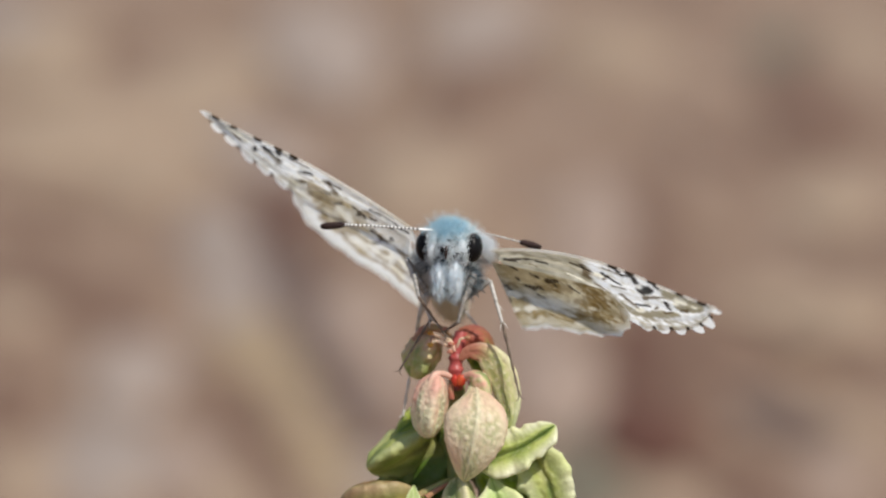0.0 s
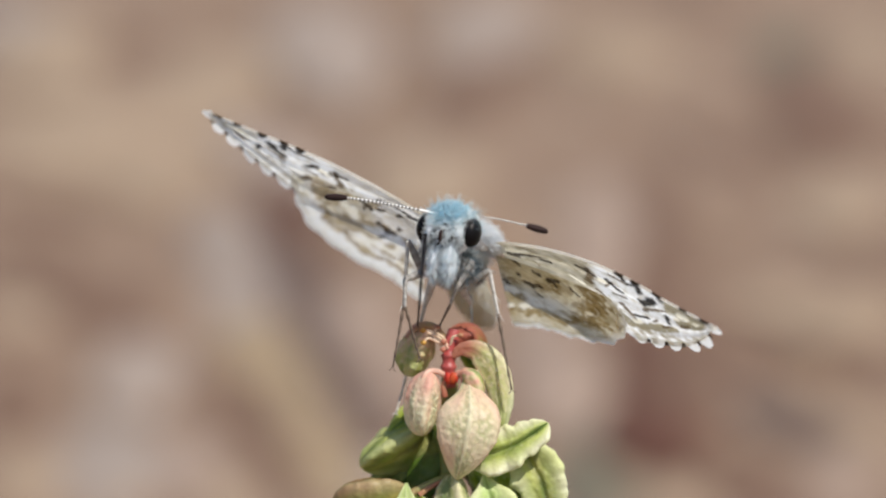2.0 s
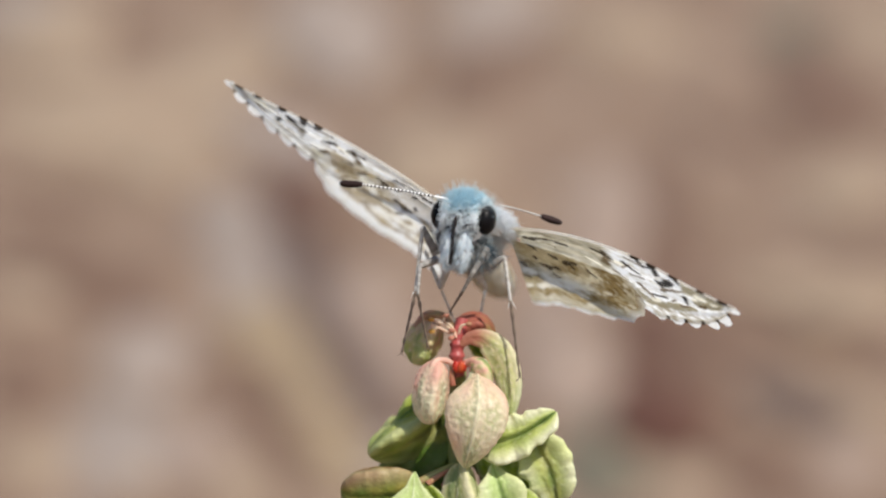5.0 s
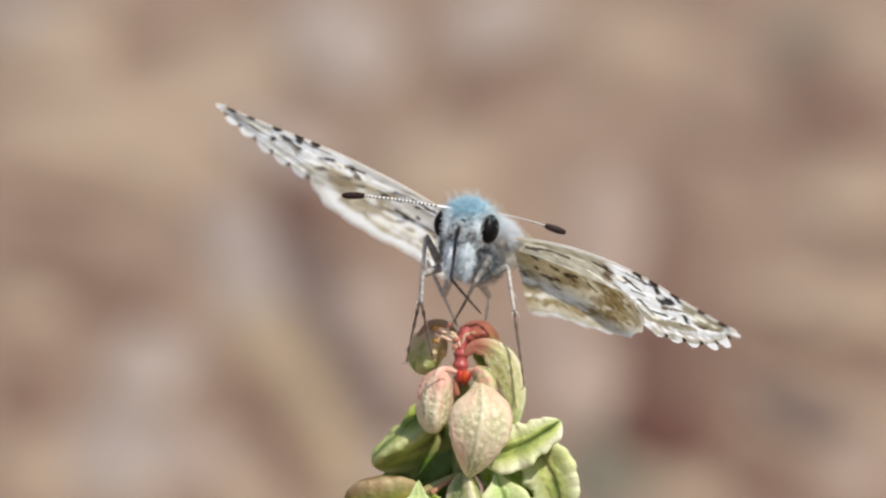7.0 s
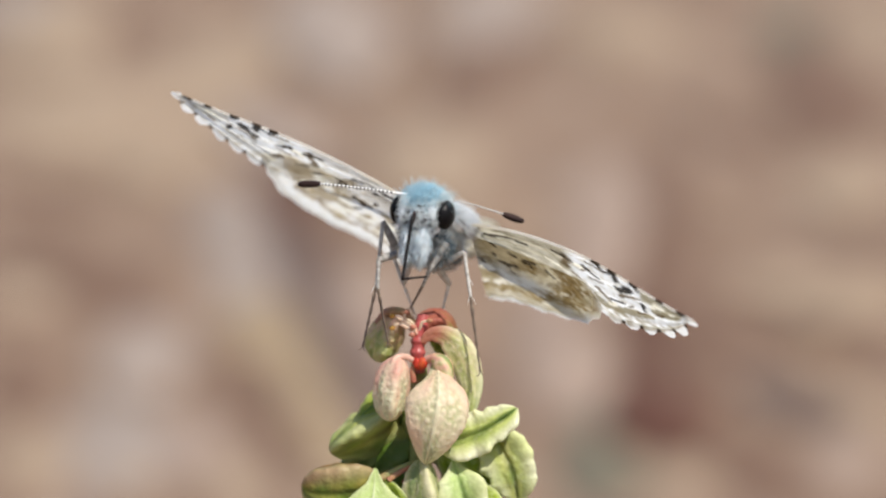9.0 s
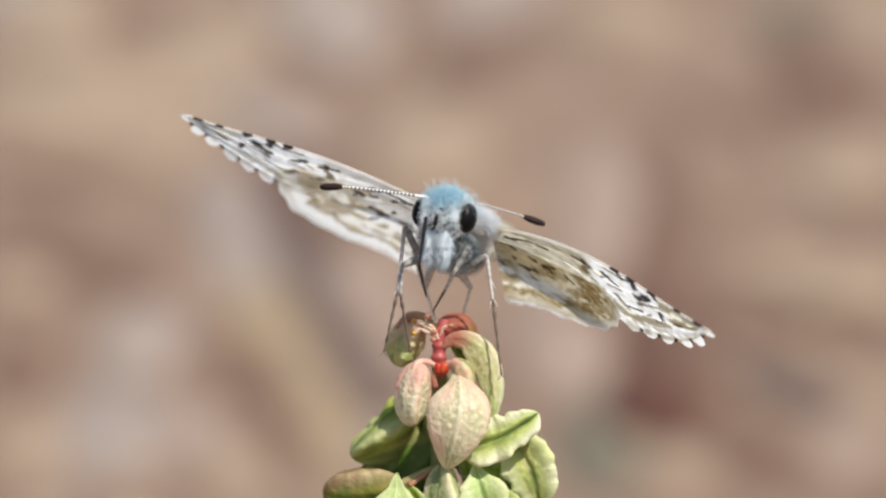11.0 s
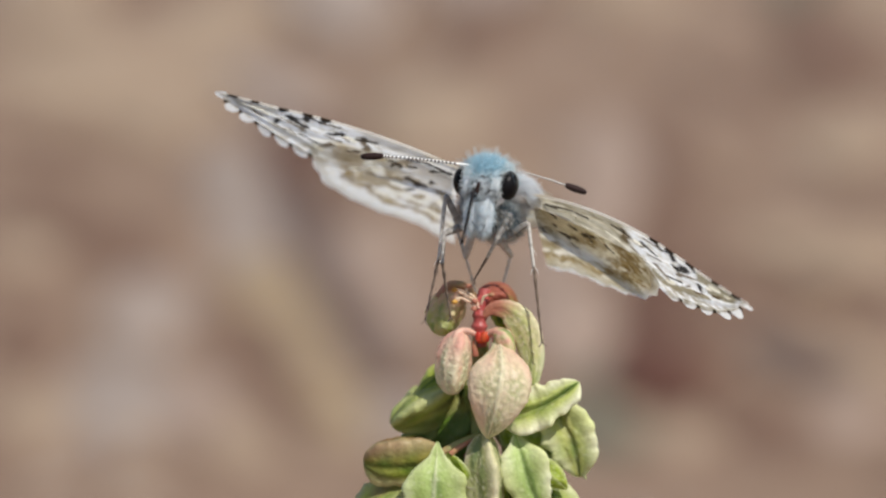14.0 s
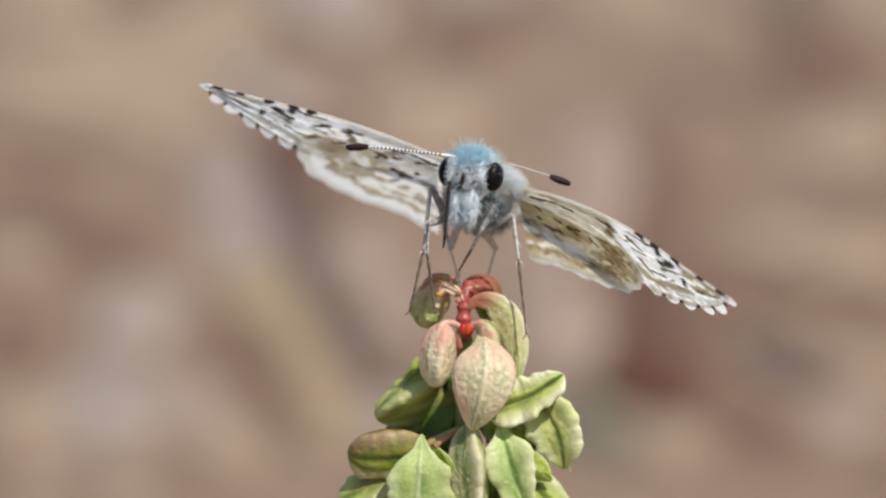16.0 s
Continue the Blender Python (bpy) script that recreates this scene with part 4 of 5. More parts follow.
def make_butterfly():
    bf = new("butterfly")
    tagged(bf, "checkered white and brown skipper butterfly on seed capsules", "butterfly")
    rnd = random.Random(21)
    verts, faces = ball((0, 0.9 * MM, 0.85 * MM), (1.85 * MM, 2.7 * MM, 1.2 * MM), 22, 30, 0.05, 2)
    thorax = part("thorax", verts, faces, M_SKIN, bf)
    for x, y, z, rx, ry, rz in ((1.45, -0.9, 2.0, 0.85, 1.0, 0.55),):
        verts, faces = ball(Vector((x, y, z)) * MM, (rx * MM, ry * MM, rz * MM), 16, 22, 0.08, 5)
        part("collar", verts, faces, M_SKIN, thorax)
    fur = Hairs()
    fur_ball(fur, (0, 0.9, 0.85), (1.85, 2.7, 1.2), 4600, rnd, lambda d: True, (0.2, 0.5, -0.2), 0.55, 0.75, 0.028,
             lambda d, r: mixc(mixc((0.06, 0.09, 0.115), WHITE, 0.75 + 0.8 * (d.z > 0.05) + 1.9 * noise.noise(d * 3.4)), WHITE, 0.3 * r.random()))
    fur_ball(fur, (0, 0.6, 0.9), (1.85, 2.7, 1.25), 700, rnd, lambda d: d.z > -0.1, (0, 0.1, 0.3), 0.2, 1.3, 0.016,
             lambda d, r: mixc(ASH, WHITE, r.random()))
    fur_ball(fur, (1.45, -0.9, 2.0), (0.90, 1.05, 0.60), 1500, rnd, lambda d: d.z > -0.5, (0.8, 0.2, 0.2), 0.60, 1.05, 0.026,
             lambda d, r: mixc((0.88, 0.92, 0.95), (0.97, 0.97, 0.98), r.random()))
    fur_ball(fur, (1.55, -2.3, -0.5), (0.95, 0.8, 0.8), 520, rnd, lambda d: d.y < 0.4, (0.4, -0.3, -0.5), 0.4, 0.8, 0.02,
             lambda d, r: mixc((0.03, 0.05, 0.065), (0.50, 0.60, 0.66), r.random() ** 1.2))
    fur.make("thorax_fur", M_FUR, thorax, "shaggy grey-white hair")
    pts = [Vector((0, y, z)) * MM for y, z in ((2.2, 1.0), (3.5, 1.4), (6, 2.3), (8.5, 3.3), (11, 4.3), (12.6, 4.9), (13.2, 5.1))]
    rr = [v * MM for v in (1.0, 1.1, 1.15, 1.1, 0.9, 0.5, 0.15)]
    verts, faces = tube(pts, rr, 20)
    abdomen = part("abdomen", verts, faces, M_SKIN, bf, "cream white slender abdomen")
    afur = Hairs()
    for k in range(3600):
        f = rnd.random() ** 0.8 * 5.4
        i = int(f)
        mid, r = pts[i].lerp(pts[i + 1], f - i), rr[i] + (rr[i + 1] - rr[i]) * (f - i)
        turn = rnd.uniform(0, 2 * math.pi)
        out = Vector((math.cos(turn), -0.36 * math.sin(turn), math.sin(turn)))
        afur.add(mid + out * r * 0.97, out * 0.25 + Vector((rnd.gauss(0, 0.12), 0.93, 0.37 + rnd.gauss(0, 0.12))), rnd.uniform(0.5, 0.9) * MM, 0.04 * MM,
                 mixc((0.86, 0.81, 0.66), (0.95, 0.93, 0.87), rnd.random()))
    afur.make("abdomen_fur", M_FUR, abdomen, "cream white scales")
    tails.append(abdomen)
    wings = {}
    for side in (-1, 1):
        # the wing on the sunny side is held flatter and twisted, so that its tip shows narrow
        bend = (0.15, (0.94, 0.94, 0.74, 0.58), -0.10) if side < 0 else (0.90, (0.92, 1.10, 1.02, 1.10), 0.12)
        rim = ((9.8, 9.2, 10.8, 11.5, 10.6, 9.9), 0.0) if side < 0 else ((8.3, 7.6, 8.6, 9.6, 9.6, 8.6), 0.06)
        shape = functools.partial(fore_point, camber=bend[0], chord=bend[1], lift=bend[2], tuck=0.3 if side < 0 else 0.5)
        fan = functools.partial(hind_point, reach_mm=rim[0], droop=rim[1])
        # the left pair's brighter light is put into its colours
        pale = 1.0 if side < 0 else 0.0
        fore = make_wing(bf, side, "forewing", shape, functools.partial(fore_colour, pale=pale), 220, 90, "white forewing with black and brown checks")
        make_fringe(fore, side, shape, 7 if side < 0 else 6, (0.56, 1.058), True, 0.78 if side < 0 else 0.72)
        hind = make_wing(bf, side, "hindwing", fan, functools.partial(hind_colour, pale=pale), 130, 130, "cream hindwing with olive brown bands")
        make_fringe(hind, side, fan, 7, (0.0, 0.90), False, 0.46)
        wings[side] = (fore, hind)
    head = make_head(bf)
    upper = ring_rod(head, "proboscis", [Vector((0, 0, -4.0 * i / 4)) for i in range(5)], [0.115, 0.11, 0.095], 12, M_PROB, lambda f: (0, 0, 0), "thin black proboscis, upper half")
    lower = ring_rod(head, "proboscis_tip", [Vector((0, 0, -3.8 * i / 4)) for i in range(5)], [0.095, 0.075, 0.05], 12, M_PROB, lambda f: (0, 0, 0), "thin black proboscis, lower half")
    # legs: knees stay with the body, the lower pieces reach for the plant
    legs = []
    for name, hip, knee, tibia, tarsus, bow in (
            ("front", (-2.9, -2.6, -2.6), (-4.0, -3.05, -3.2), 1.9, 3.7, (-0.25, -1, 0)),
            ("front", (0.15, -1.8, -3.0), (-0.72, -3.4, -3.6), 1.4, 1.9, (0.4, -1, 0)),
            ("middle", (-3.0, -2.3, -1.5), (-3.88, -0.62, -2.2), 4.05, 3.95, (0.9, -0.5, 0.0)),
            ("middle", (-0.7, -3.55, -1.8), (1.30, -2.35, -2.4), 2.8, 4.75, (0.12, -1, 0)),
            ("hind", (-2.2, -3.1, 0.6), (-2.6, -4.6, 2.0), 2.6, 5.4, (0, 1, 0)),
            ("hind", (-0.6, -3.2, 0.6), (0.35, -4.5, 2.2), 1.6, 2.2, (0, 1, 0))):
        h, k = on_body(*hip), on_body(*knee)
        leg = ring_rod(bf, name + "_leg", [h, h.lerp(k, 0.5), k], [0.28, 0.25, 0.16], 20, M_LEG, pale_leg if name == "hind" else leg_colour)
        ti = make_segment(leg, "tibia", tibia, 0.14, 0.10, leg_colour if name == "front" else pale_leg, 0, spurs=name == "middle")
        ta = make_segment(leg, "tarsus", tarsus, 0.085 if name == "hind" else 0.105, 0.06, pale_leg if name == "hind" else tarsus_colour, 5, "thin pale clawed foot" if name == "hind" else "thin dark clawed foot", True)
        legs.append((leg, h, k, ti, ta, tibia, tarsus, Vector(bow)))
    return bf, head, wings, upper, lower, legs


make_ground()
scatter("stone", "lavender grey flat stone half sunk in dry soil", "stone", M_GREY, [
    (-0.351, 1.913, 0.0438, 0.1476, 10), (-0.116, 1.122, 0.0176, 0.0712, 5), (-0.097, 1.004, 0.0164, 0.0949, 3), (-0.125, 0.741, 0.0231, 0.0571, 9), (-0.021, 0.728, 0.0125, 0.0388, 1)])
scatter("stone", "pale pinkish grey stone lying on dry soil", "stone", M_STONE, [
    (-0.088, 1.776, 0.0462, 0.2509, 4), (0.037, 1.881, 0.0448, 0.1936, -4), (-0.107, 1.349, 0.0261, 0.0929, 17), (-0.129, 0.869, 0.0208, 0.0621, 4)])
scatter("flat_stone", "low pale tan flat stone sunk in dry soil", "stone", M_SAND, [
    (-0.298, 1.667, 0.0449, 0.1133, 11), (-0.174, 1.504, 0.0430, 0.1029, -2), (-0.302, 1.834, 0.0356, 0.1214, 9), (-0.157, 1.618, 0.0420, 0.1271, -1), (-0.225, 1.462, 0.0713, 0.1083, -25), (-0.162, 1.289, 0.0340, 0.0787, -3), (-0.217, 1.323, 0.0464, 0.0626, 18), (0.328, 1.776, 0.0216, 0.1724, -9), (0.134, 1.748, 0.0474, 0.1105, -5), (0.222, 1.205, 0.0278, 0.0736, -10), (-0.197, 0.972, 0.0155, 0.0363, 11), (-0.152, 0.727, 0.0144, 0.0329, 11), (-0.080, 0.708, 0.0121, 0.0379, 23), (0.184, 0.957, 0.0278, 0.0407, -17), (0.156, 0.983, 0.0207, 0.0275, -18), (0.085, 0.715, 0.0162, 0.0192, -19), (0.164, 0.798, 0.0129, 0.0233, -2), (-0.010, 1.265, 0.0359, 0.1104, 0)])
scatter("bark_flake", "brown bark flake lying on dry soil", "bark", M_BARK, [
    (-0.239, 1.761, 0.0180, 0.1080, -7), (-0.037, 1.776, 0.0115, 0.1401, -0), (-0.218, 1.197, 0.0207, 0.0476, 47), (-0.058, 1.097, 0.0140, 0.0617, 8), (0.016, 1.548, 0.0234, 0.1054, -3), (0.058, 1.668, 0.0156, 0.1038, -13), (0.251, 1.515, 0.0348, 0.1705, -3), (0.223, 1.367, 0.0195, 0.0772, -4), (0.172, 1.349, 0.0174, 0.1070, 9), (0.121, 1.205, 0.0125, 0.1311, -5), (-0.159, 0.982, 0.0234, 0.0609, 32), (-0.209, 1.084, 0.0203, 0.0344, 30), (-0.173, 0.828, 0.0159, 0.0401, 11), (-0.085, 0.820, 0.0076, 0.0496, 15), (-0.061, 0.737, 0.0062, 0.0470, 13), (0.105, 0.942, 0.0178, 0.0584, -6), (0.102, 0.828, 0.0154, 0.0496, -3), (0.099, 1.026, 0.0098, 0.1004, -5)])
scatter("bark_flake", "brown bark flake lying on dry soil", "bark", M_BARK, [
    (0.121, 0.905, 0.0200, 0.0405, 16), (0.118, 1.060, 0.0168, 0.0472, -6), (0.111, 0.709, 0.0132, 0.0347, 29), (0.115, 0.748, 0.0107, 0.0420, 23), (0.162, 0.878, 0.0206, 0.0341, 37)])
scatter("bark_flake", "dark reddish bark flake lying on dry soil", "bark", M_DEAD, [
    (-0.081, 1.190, 0.0182, 0.0781, 6), (0.084, 0.797, 0.0211, 0.0601, -4), (0.084, 0.887, 0.0102, 0.0882, -4)])
scatter("bark_flake", "dark grey weathered bark flake on soil", "bark", M_MAUVE, [
    (0.249, 1.484, 0.0155, 0.0747, -3), (-0.075, 1.037, 0.0128, 0.0926, 9), (-0.049, 0.891, 0.0100, 0.0860, 11), (-0.031, 0.809, 0.0092, 0.0478, 12), (0.137, 0.801, 0.0175, 0.0327, 20)])
scatter("moss_tuft", "small grey-green tuft on dry soil", "tuft", M_MOSS, [
    (0.265, 1.776, 0.0217, 0.0858, -8), (0.056, 0.775, 0.0083, 0.0371, -3), (0.056, 0.715, 0.0164, 0.0290, -5)])
scatter("flat_stone", "pale pink flat stone sunk in dry soil", "stone", M_PINK, [
    (0.083, 1.149, 0.0198, 0.1343, -4), (-0.095, 0.741, 0.0126, 0.0468, 6), (-0.039, 0.962, 0.0172, 0.0532, 7), (-0.018, 0.869, 0.0143, 0.0429, 2), (0.050, 0.853, 0.0198, 0.0745, -3), (0.044, 0.942, 0.0153, 0.0582, -2), (0.072, 1.037, 0.0166, 0.0681, -3), (0.149, 0.734, 0.0165, 0.0268, -14)])
scatter("dry_stalk", "broad flat straw-coloured dry stalk on soil", "stalk", M_STRAW, [
    (-0.067, 0.869, 0.0105, 0.0934, 11), (-0.047, 0.768, 0.0102, 0.0760, 11), (-0.085, 0.905, 0.0111, 0.0486, 10)])
make_litter()

plant = make_plant()
butterfly, head, wings, upper, lower, legs = make_butterfly()


# ---- what moves ----
tracks = {}


def record(thing, t, m):
    tracks.setdefault(thing, []).append((t, m))


def reach(a, b, la, lb, bow):
    """The middle joint of two pieces from a to b that bend towards bow."""
    d = b - a
    gap = min(max(d.length, abs(la - lb) * 1.02), (la + lb) * 0.998)
    d.normalize()
    along = (gap * gap + la * la - lb * lb) / (2 * gap)
    side = math.sqrt(max(la * la - along * along, 0))
    w = bow - d * bow.dot(d)
    return a + d * along + w.normalized() * side, a + d * gap


def reach_out(a, offset, length, sign):
    """A piece's end: its offset in the view in mm, the rest of its length towards or away from the lens."""
    o = Vector((offset[0], 0, offset[1]))
    if o.length > length:
        o = o.normalized() * length
    o.y = sign * math.sqrt(max(length * length - o.length_squared, 0))
    return a + o


def moment(t, sway, at, turns, lift, head_roll, clubs, elbow, tip, signs=(-1, 1), feet=None, mouth=(-1.95, -0.10), knees=None):
    """All poses at t: the plant's sway, the insect's place, its pitch, roll and yaw, the wings' lift, the head and proboscis; mm and degrees."""
    shift = Matrix.Translation(VIEW.to_3x3() @ Vector((sway[0] * MM, 0, sway[1] * MM)))
    record(plant, t, shift)
    inner = body_pose(*at, *turns)
    body = VIEW @ inner
    record(butterfly, t, body)
    for side in (-1, 1):
        up, twist, sweep = lift[0 if side < 0 else 1]
        flap = pose(0, 0, 0, 0, -side * up) @ pose(0, 0, 0, twist) @ pose(0, 0, 0, 0, 0, side * sweep)
        for w in wings[side]:
            if side < 0 and w is wings[side][1]:
                flap = flap @ pose(0, 0, 0, -4.0 * max(0.0, min(1.0, (7.5 - t) / 3.5)))
            record(w, t, Matrix.Translation(Vector((side * WING_ROOT.x, WING_ROOT.y, WING_ROOT.z)) * MM) @ flap)
    # the abdomen hangs down at first and is lifted out of sight later
    hang = 1 - min(1.0, max(0.0, (t - 4.5) / 3.0))
    for tail in tails:
        record(tail, t, Matrix.Translation((0, 2.2 * MM, 1.0 * MM)) @ pose(0, 0, 0, 8 - 23 * hang, 0, -3 * hang) @ Matrix.Translation((0, -2.2 * MM, -1.0 * MM)))
    # head: looks nearly into the lens
    eye = inner @ (EYE_ON_BODY * MM)
    yaw = 6 + 12 * min(1.0, t / 2.0)
    spin = pose(0, 0, 0, 0, 0, -yaw) @ pose(0, 0, 0, -4) @ pose(0, 0, 0, 0, head_roll - 3)
    hp = Matrix.Translation(eye - spin @ (EYE_ON_HEAD * MM)) @ spin
    record(head, t, inner.inverted() @ hp)
    for side in (-1, 1):
        goal = hp.inverted() @ (eye + Vector((clubs[0 if side < 0 else 1][0], 0, clubs[0 if side < 0 else 1][1])) * MM) / MM
        goal += Vector((-0.50, 0, 0.12)) if side < 0 else Vector((-0.90, 0, 0.10))
        old = (CLUB_POINT[side] - ANTENNA_ROOT[side]) * ANTENNA_STRETCH[side]
        aim = Vector((goal.x, 0, goal.z)) - Vector((ANTENNA_ROOT[side].x, 0, ANTENNA_ROOT[side].z))
        aim *= min(1.0, old.length * 0.985 / aim.length)
        aim.y = math.copysign(math.sqrt(max(old.length_squared - aim.length_squared, 0)), old.y)
        m = Matrix.Translation(ANTENNA_ROOT[side] * MM) @ old.rotation_difference(aim).to_matrix().to_4x4()
        for piece in antennae[side]:
            record(piece, t, m)
    root = eye / MM + Vector((mouth[0], -1.25, mouth[1]))
    mid = reach_out(root, elbow, 4.0, signs[0])
    end = reach_out(mid, tip, 3.8, signs[1])
    record(upper, t, hp.inverted() @ aim_down(root * MM, mid * MM))
    record(lower, t, hp.inverted() @ aim_down(mid * MM, end * MM))
    # legs
    fork = Vector((0.8 + sway[0], 0, -7.2 + sway[1]))
    stand = [(-1.90, 1.37, -2.4), (-0.68, 3.15, -1.4), (-3.55, 0.75, -1.6), (3.95, -0.9, -1.9), (-0.4, 3.3, 2.6), (1.5, 3.2, 2.8)]
    for i, place in (feet or {}).items():
        stand[i] = place
    for i, ((leg, hip, knee, ti, ta, lt, ls, bow), foot) in enumerate(zip(legs, stand)):
        turn = Matrix()
        if knees and i in knees:
            turn = (knee - hip).rotation_difference(on_body(*knees[i]) - hip).to_matrix().to_4x4()
        turn = Matrix.Translation(hip * MM) @ turn @ Matrix.Translation(-hip * MM)
        record(leg, t, turn)
        k = (inner @ turn @ (knee * MM)) / MM
        f = fork + Vector((foot[0], foot[2], foot[1]))
        ankle, end = reach(k, f, lt, ls, bow)
        record(ti, t, (inner @ turn).inverted() @ aim_down(k * MM, ankle * MM))
        record(ta, t, (inner @ turn).inverted() @ aim_down(ankle * MM, end * MM))


def motions():
    moment(0.0, (0.50, 0.50), (0.32, -0.15), (18.1, 16.7, -0.8), ((15.7, -2.4, 15.9), (-10.4, -2.8, -15.7)), 4.1, ((-8.82, 1.19), (4.79, 0.22)), (0.00, -1.44), (0.00, 0.18), signs=(1, 1), feet={0: (-0.72, 2.9, -2.4), 4: (-3.4, -2.3, 1.6)}, knees={0: (-3.7, -1.4, -3.0)})
    moment(0.5, (0.34, 0.53), (0.48, 0.12), (19.1, 20.5, 1.2), ((13.4, -2.8, 14.7), (-7.7, -3.8, -11.8)), 6.8, ((-8.39, 1.58), (4.57, 0.04)), (0.00, -1.44), (0.00, 0.18), signs=(1, 1), feet={0: (-1.7, 1.6, -2.4), 4: (-3.4, -2.3, 1.6)})
    moment(1.0, (0.44, 0.45), (0.65, 0.11), (20.0, 20.6, 3.0), ((9.1, -4.0, 12.5), (-7.5, -3.9, -9.2)), 7.3, ((-8.50, 1.73), (4.46, 0.07)), (0.00, -1.44), (0.00, 0.18), signs=(1, 1), feet={4: (-3.4, -2.3, 1.6)})
    moment(1.5, (0.36, 0.26), (0.73, -0.04), (21.4, 21.8, 4.8), ((6.0, -5.3, 10.2), (-6.9, -4.3, -6.2)), 7.8, ((-8.60, 1.87), (4.50, 0.07)), (-0.29, -2.66), (0.50, 1.73), signs=(-1, -1), feet={4: (-3.4, -2.3, 1.6)})
    moment(2.0, (-0.26, 0.76), (0.34, 0.72), (22.7, 22.8, 6.2), ((2.9, -6.9, 8.1), (-7.1, -4.8, -3.5)), 8.5, ((-8.71, 2.20), (4.46, 0.22)), (-0.25, -2.84), (-0.25, -2.84), mouth=(-2.81, -0.14), feet={4: (-3.4, -2.3, 1.6)})
    moment(2.5, (-0.53, 0.83), (0.31, 0.88), (23.5, 24.4, 6.9), ((2.6, -7.9, 6.8), (-6.2, -4.9, -2.0)), 8.9, ((-8.60, 2.27), (4.50, 0.22)), (-0.04, -2.70), (-0.07, -2.70), mouth=(-3.06, -0.65), feet={4: (-3.4, -2.3, 1.6)})
    moment(3.0, (-0.08, 0.76), (0.77, 0.82), (23.5, 24.5, 7.2), ((2.9, -7.7, 7.2), (-5.5, -4.4, -1.5)), 8.1, ((-8.60, 2.02), (4.57, 0.14)), (0.58, -2.74), (1.01, -2.20), mouth=(-2.95, -0.68), feet={4: (-3.4, -2.3, 1.6)})
    moment(3.5, (0.08, 0.36), (0.87, 0.50), (23.2, 24.9, 7.0), ((6.2, -7.8, 9.0), (-4.2, -3.6, -2.0)), 8.8, ((-8.53, 2.23), (4.54, 0.22)), (-0.29, -2.66), (0.50, 1.73), signs=(-1, -1), feet={4: (-3.4, -2.3, 1.6)})
    moment(4.0, (0.64, 0.11), (1.52, 0.41), (21.8, 23.7, 6.3), ((6.6, -6.0, 9.3), (-5.4, -3.4, -3.9)), 9.0, ((-8.53, 2.16), (4.46, 0.11)), (0.00, -1.44), (0.00, 0.18), signs=(1, 1), feet={4: (-2.0, 0.8, 2.2)})
    moment(4.5, (-0.25, 0.25), (0.65, 0.48), (21.4, 23.0, 6.2), ((6.1, -5.4, 8.3), (-5.3, -2.9, -3.5)), 9.0, ((-8.60, 2.16), (4.54, 0.07)), (0.00, -1.44), (0.00, 0.18), signs=(1, 1))
    moment(5.0, (-0.20, 0.32), (0.81, 0.51), (21.0, 22.9, 6.5), ((6.4, -4.6, 7.4), (-4.6, -2.4, -3.9)), 9.9, ((-8.60, 2.20), (4.43, -0.07)), (-0.29, -2.66), (0.50, 1.73), signs=(-1, -1))
    moment(7.5, (-0.22, 0.25), (0.71, 0.46), (21.5, 23.5, 7.1), ((-0.4, -4.3, 4.4), (-6.6, -3.5, -0.8)), 9.0, ((-8.60, 1.98), (4.64, -0.11)), (-0.50, -3.24), (1.44, -1.62))
    moment(8.0, (-0.55, 0.22), (0.45, 0.48), (21.8, 23.5, 7.8), ((-0.8, -4.8, 3.3), (-5.8, -3.0, -0.2)), 8.9, ((-8.60, 1.98), (4.75, -0.11)), (-0.72, -3.89), (0.36, -2.16))
    moment(8.5, (-1.38, 0.04), (-0.31, 0.29), (21.9, 23.4, 8.0), ((-2.4, -4.8, 2.1), (-6.1, -3.3, 0.8)), 8.9, ((-8.68, 1.84), (4.61, -0.25)), (-0.79, -3.89), (3.42, -0.43))
    moment(9.0, (-2.56, 0.50), (-1.50, 0.76), (21.9, 23.8, 8.3), ((-2.2, -4.8, 1.5), (-5.1, -2.9, 1.7)), 9.4, ((-8.64, 1.87), (4.68, -0.32)), (-0.61, -3.89), (1.62, 0.14))
    moment(9.5, (-1.77, 0.00), (-0.71, 0.24), (22.2, 23.5, 8.5), ((-3.0, -4.8, 1.6), (-6.2, -3.1, 1.6)), 9.2, ((-8.71, 1.80), (4.57, -0.36)), (-0.72, -3.82), (1.44, -0.29))
    moment(12.0, (-0.40, -1.08), (0.71, -0.76), (22.4, 21.1, 8.0), ((-6.0, -6.4, 0.5), (-10.7, -2.6, 0.6)), 9.4, ((-8.60, 1.94), (4.64, -0.25)), (-0.18, -2.38), (-0.18, -2.41), mouth=(-2.81, 0.00))
    moment(12.5, (0.78, -1.28), (1.90, -0.94), (22.3, 21.0, 8.1), ((-6.0, -6.1, 0.3), (-11.2, -2.4, 0.0)), 9.3, ((-8.60, 1.94), (4.57, -0.22)), (-0.25, -3.74), (0.72, -0.97), mouth=(-2.70, 0.18))
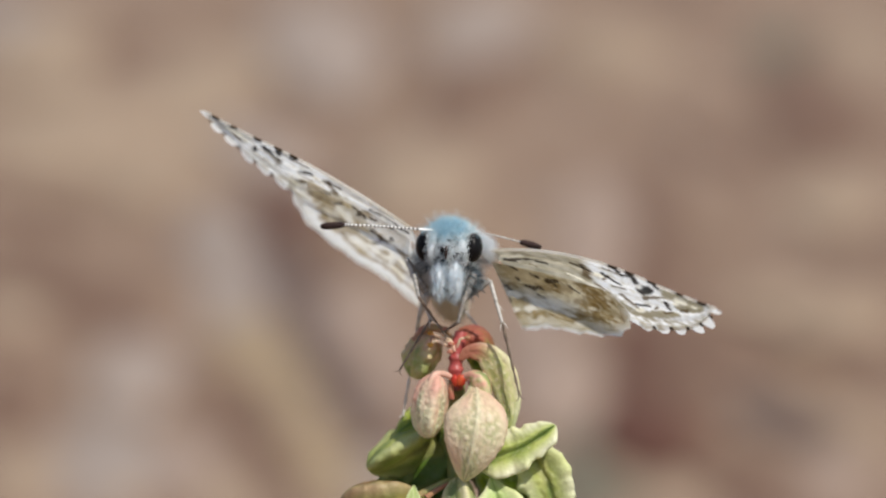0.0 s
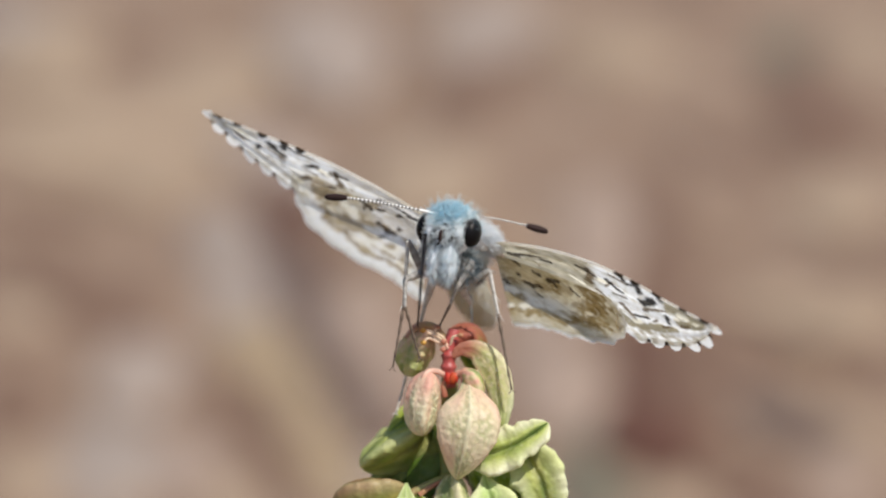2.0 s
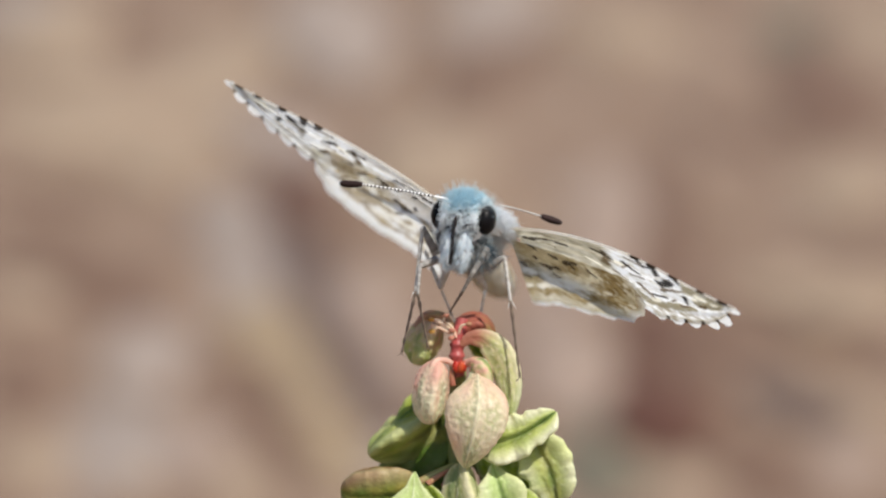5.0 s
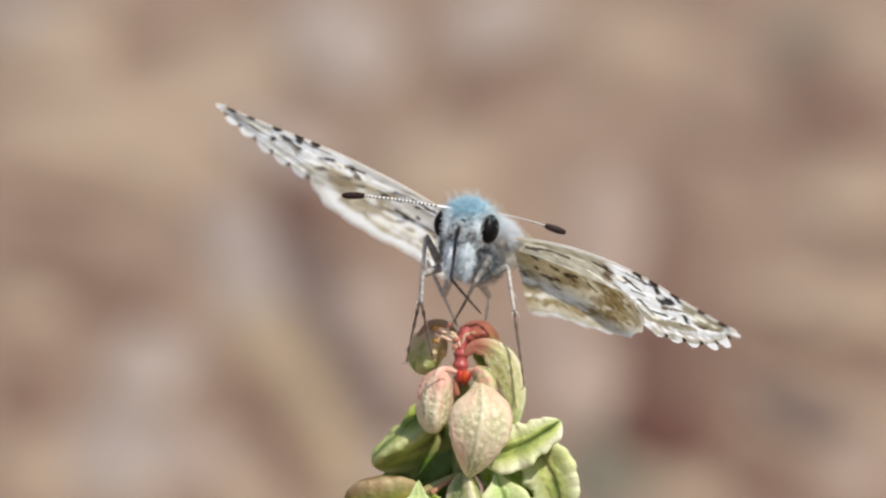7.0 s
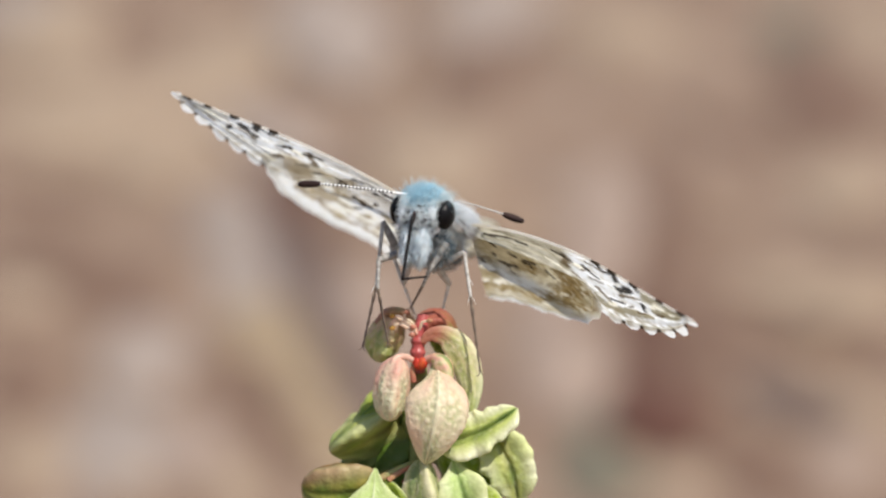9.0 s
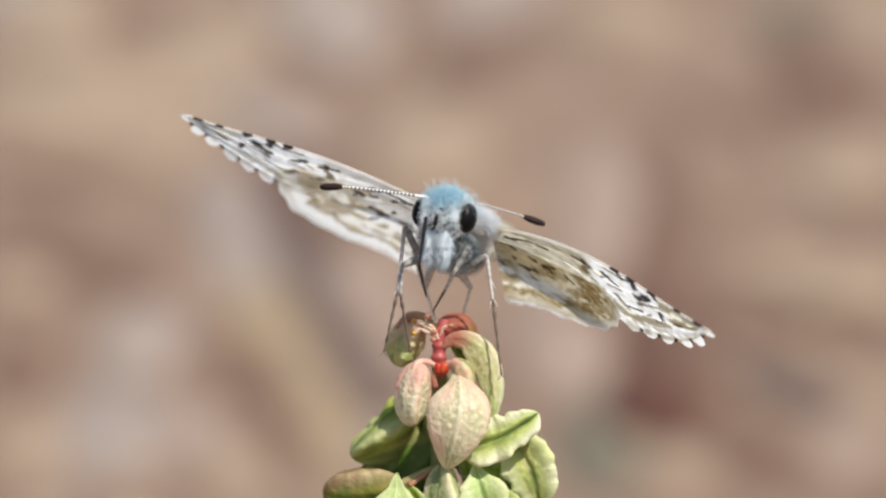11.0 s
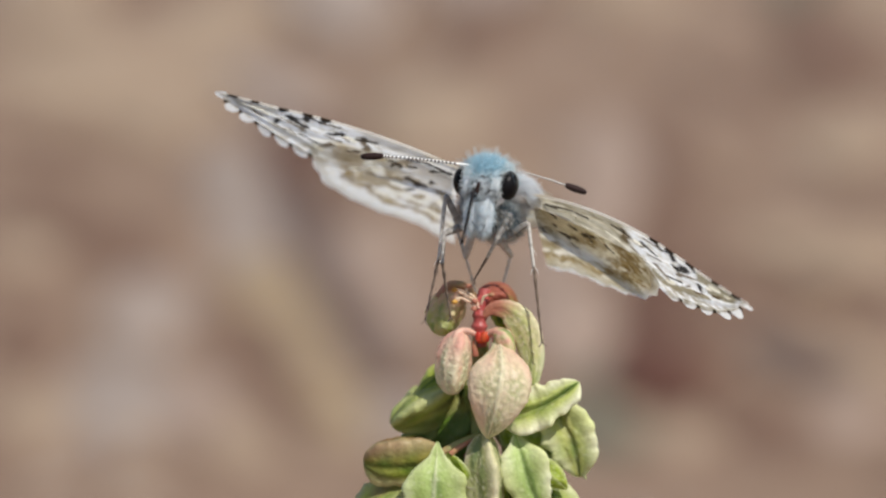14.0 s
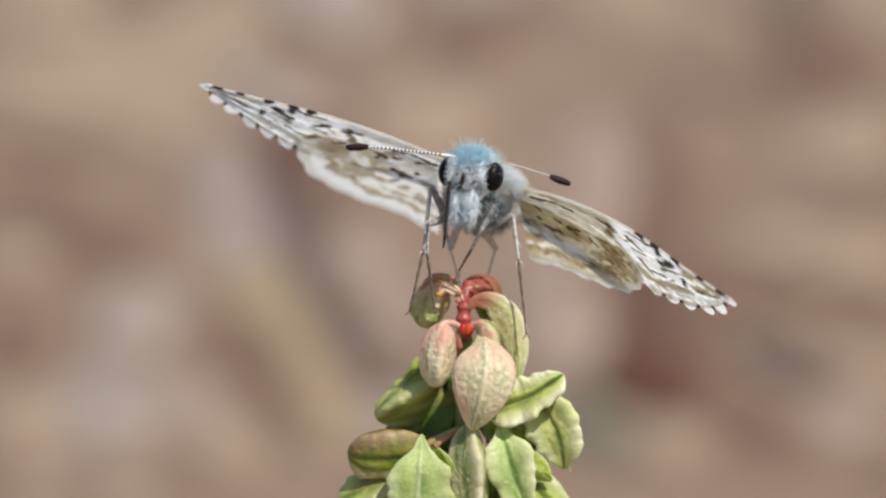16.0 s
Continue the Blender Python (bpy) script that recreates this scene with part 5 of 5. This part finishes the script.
    moment(13.0, (-0.30, -0.83), (0.80, -0.47), (22.6, 21.0, 8.2), ((-6.9, -6.3, -0.5), (-10.8, -1.9, 1.4)), 8.9, ((-8.60, 1.87), (4.68, -0.22)), (0.25, -1.73), (0.58, -1.40), mouth=(-2.81, -0.90))
    moment(13.5, (0.17, -0.67), (1.33, -0.25), (22.8, 21.0, 8.2), ((-7.6, -6.1, -0.9), (-11.5, -1.9, 1.4)), 8.9, ((-8.68, 1.80), (4.68, -0.29)), (-0.65, -3.60), (-0.07, -0.32), mouth=(-1.91, -0.11))
    moment(14.0, (1.22, -0.68), (2.31, -0.34), (22.7, 20.9, 8.2), ((-7.7, -5.9, -0.7), (-11.8, -1.5, 1.1)), 9.0, ((-8.64, 1.76), (4.72, -0.36)), (-0.72, -3.17), (-0.07, -0.18), mouth=(-2.12, -0.25))
    moment(14.5, (1.07, -0.54), (2.17, -0.23), (22.7, 20.9, 8.2), ((-7.8, -5.7, -0.7), (-12.0, -1.5, 1.0)), 9.2, ((-8.60, 1.76), (4.75, -0.40)), (-0.58, -3.17), (-0.07, -0.14), mouth=(-2.02, -0.68))
    moment(15.0, (2.22, -0.40), (3.32, -0.07), (23.0, 21.2, 8.2), ((-8.4, -5.2, -1.0), (-12.2, -1.4, 1.1)), 9.1, ((-8.68, 1.76), (4.64, -0.36)), (0.00, -2.16), (0.00, -0.29), mouth=(-2.81, -0.79))
    moment(15.5, (2.30, 0.22), (3.43, 0.51), (23.2, 21.5, 8.2), ((-8.8, -4.7, -1.2), (-11.9, -1.1, 1.7)), 8.9, ((-8.71, 1.76), (4.57, -0.32)), (-0.36, -2.09), (-0.04, -0.14), mouth=(-2.63, -0.68))
    moment(16.0, (0.71, -0.04), (1.86, 0.32), (23.5, 21.8, 8.2), ((-9.1, -4.5, -2.0), (-11.5, -1.2, 2.5)), 9.2, ((-8.68, 1.80), (4.61, -0.36)), (-0.32, -3.42), (-0.07, -0.65), mouth=(-2.70, -0.36))
    for thing, rows in tracks.items():
        walk(thing, rows)


motions()
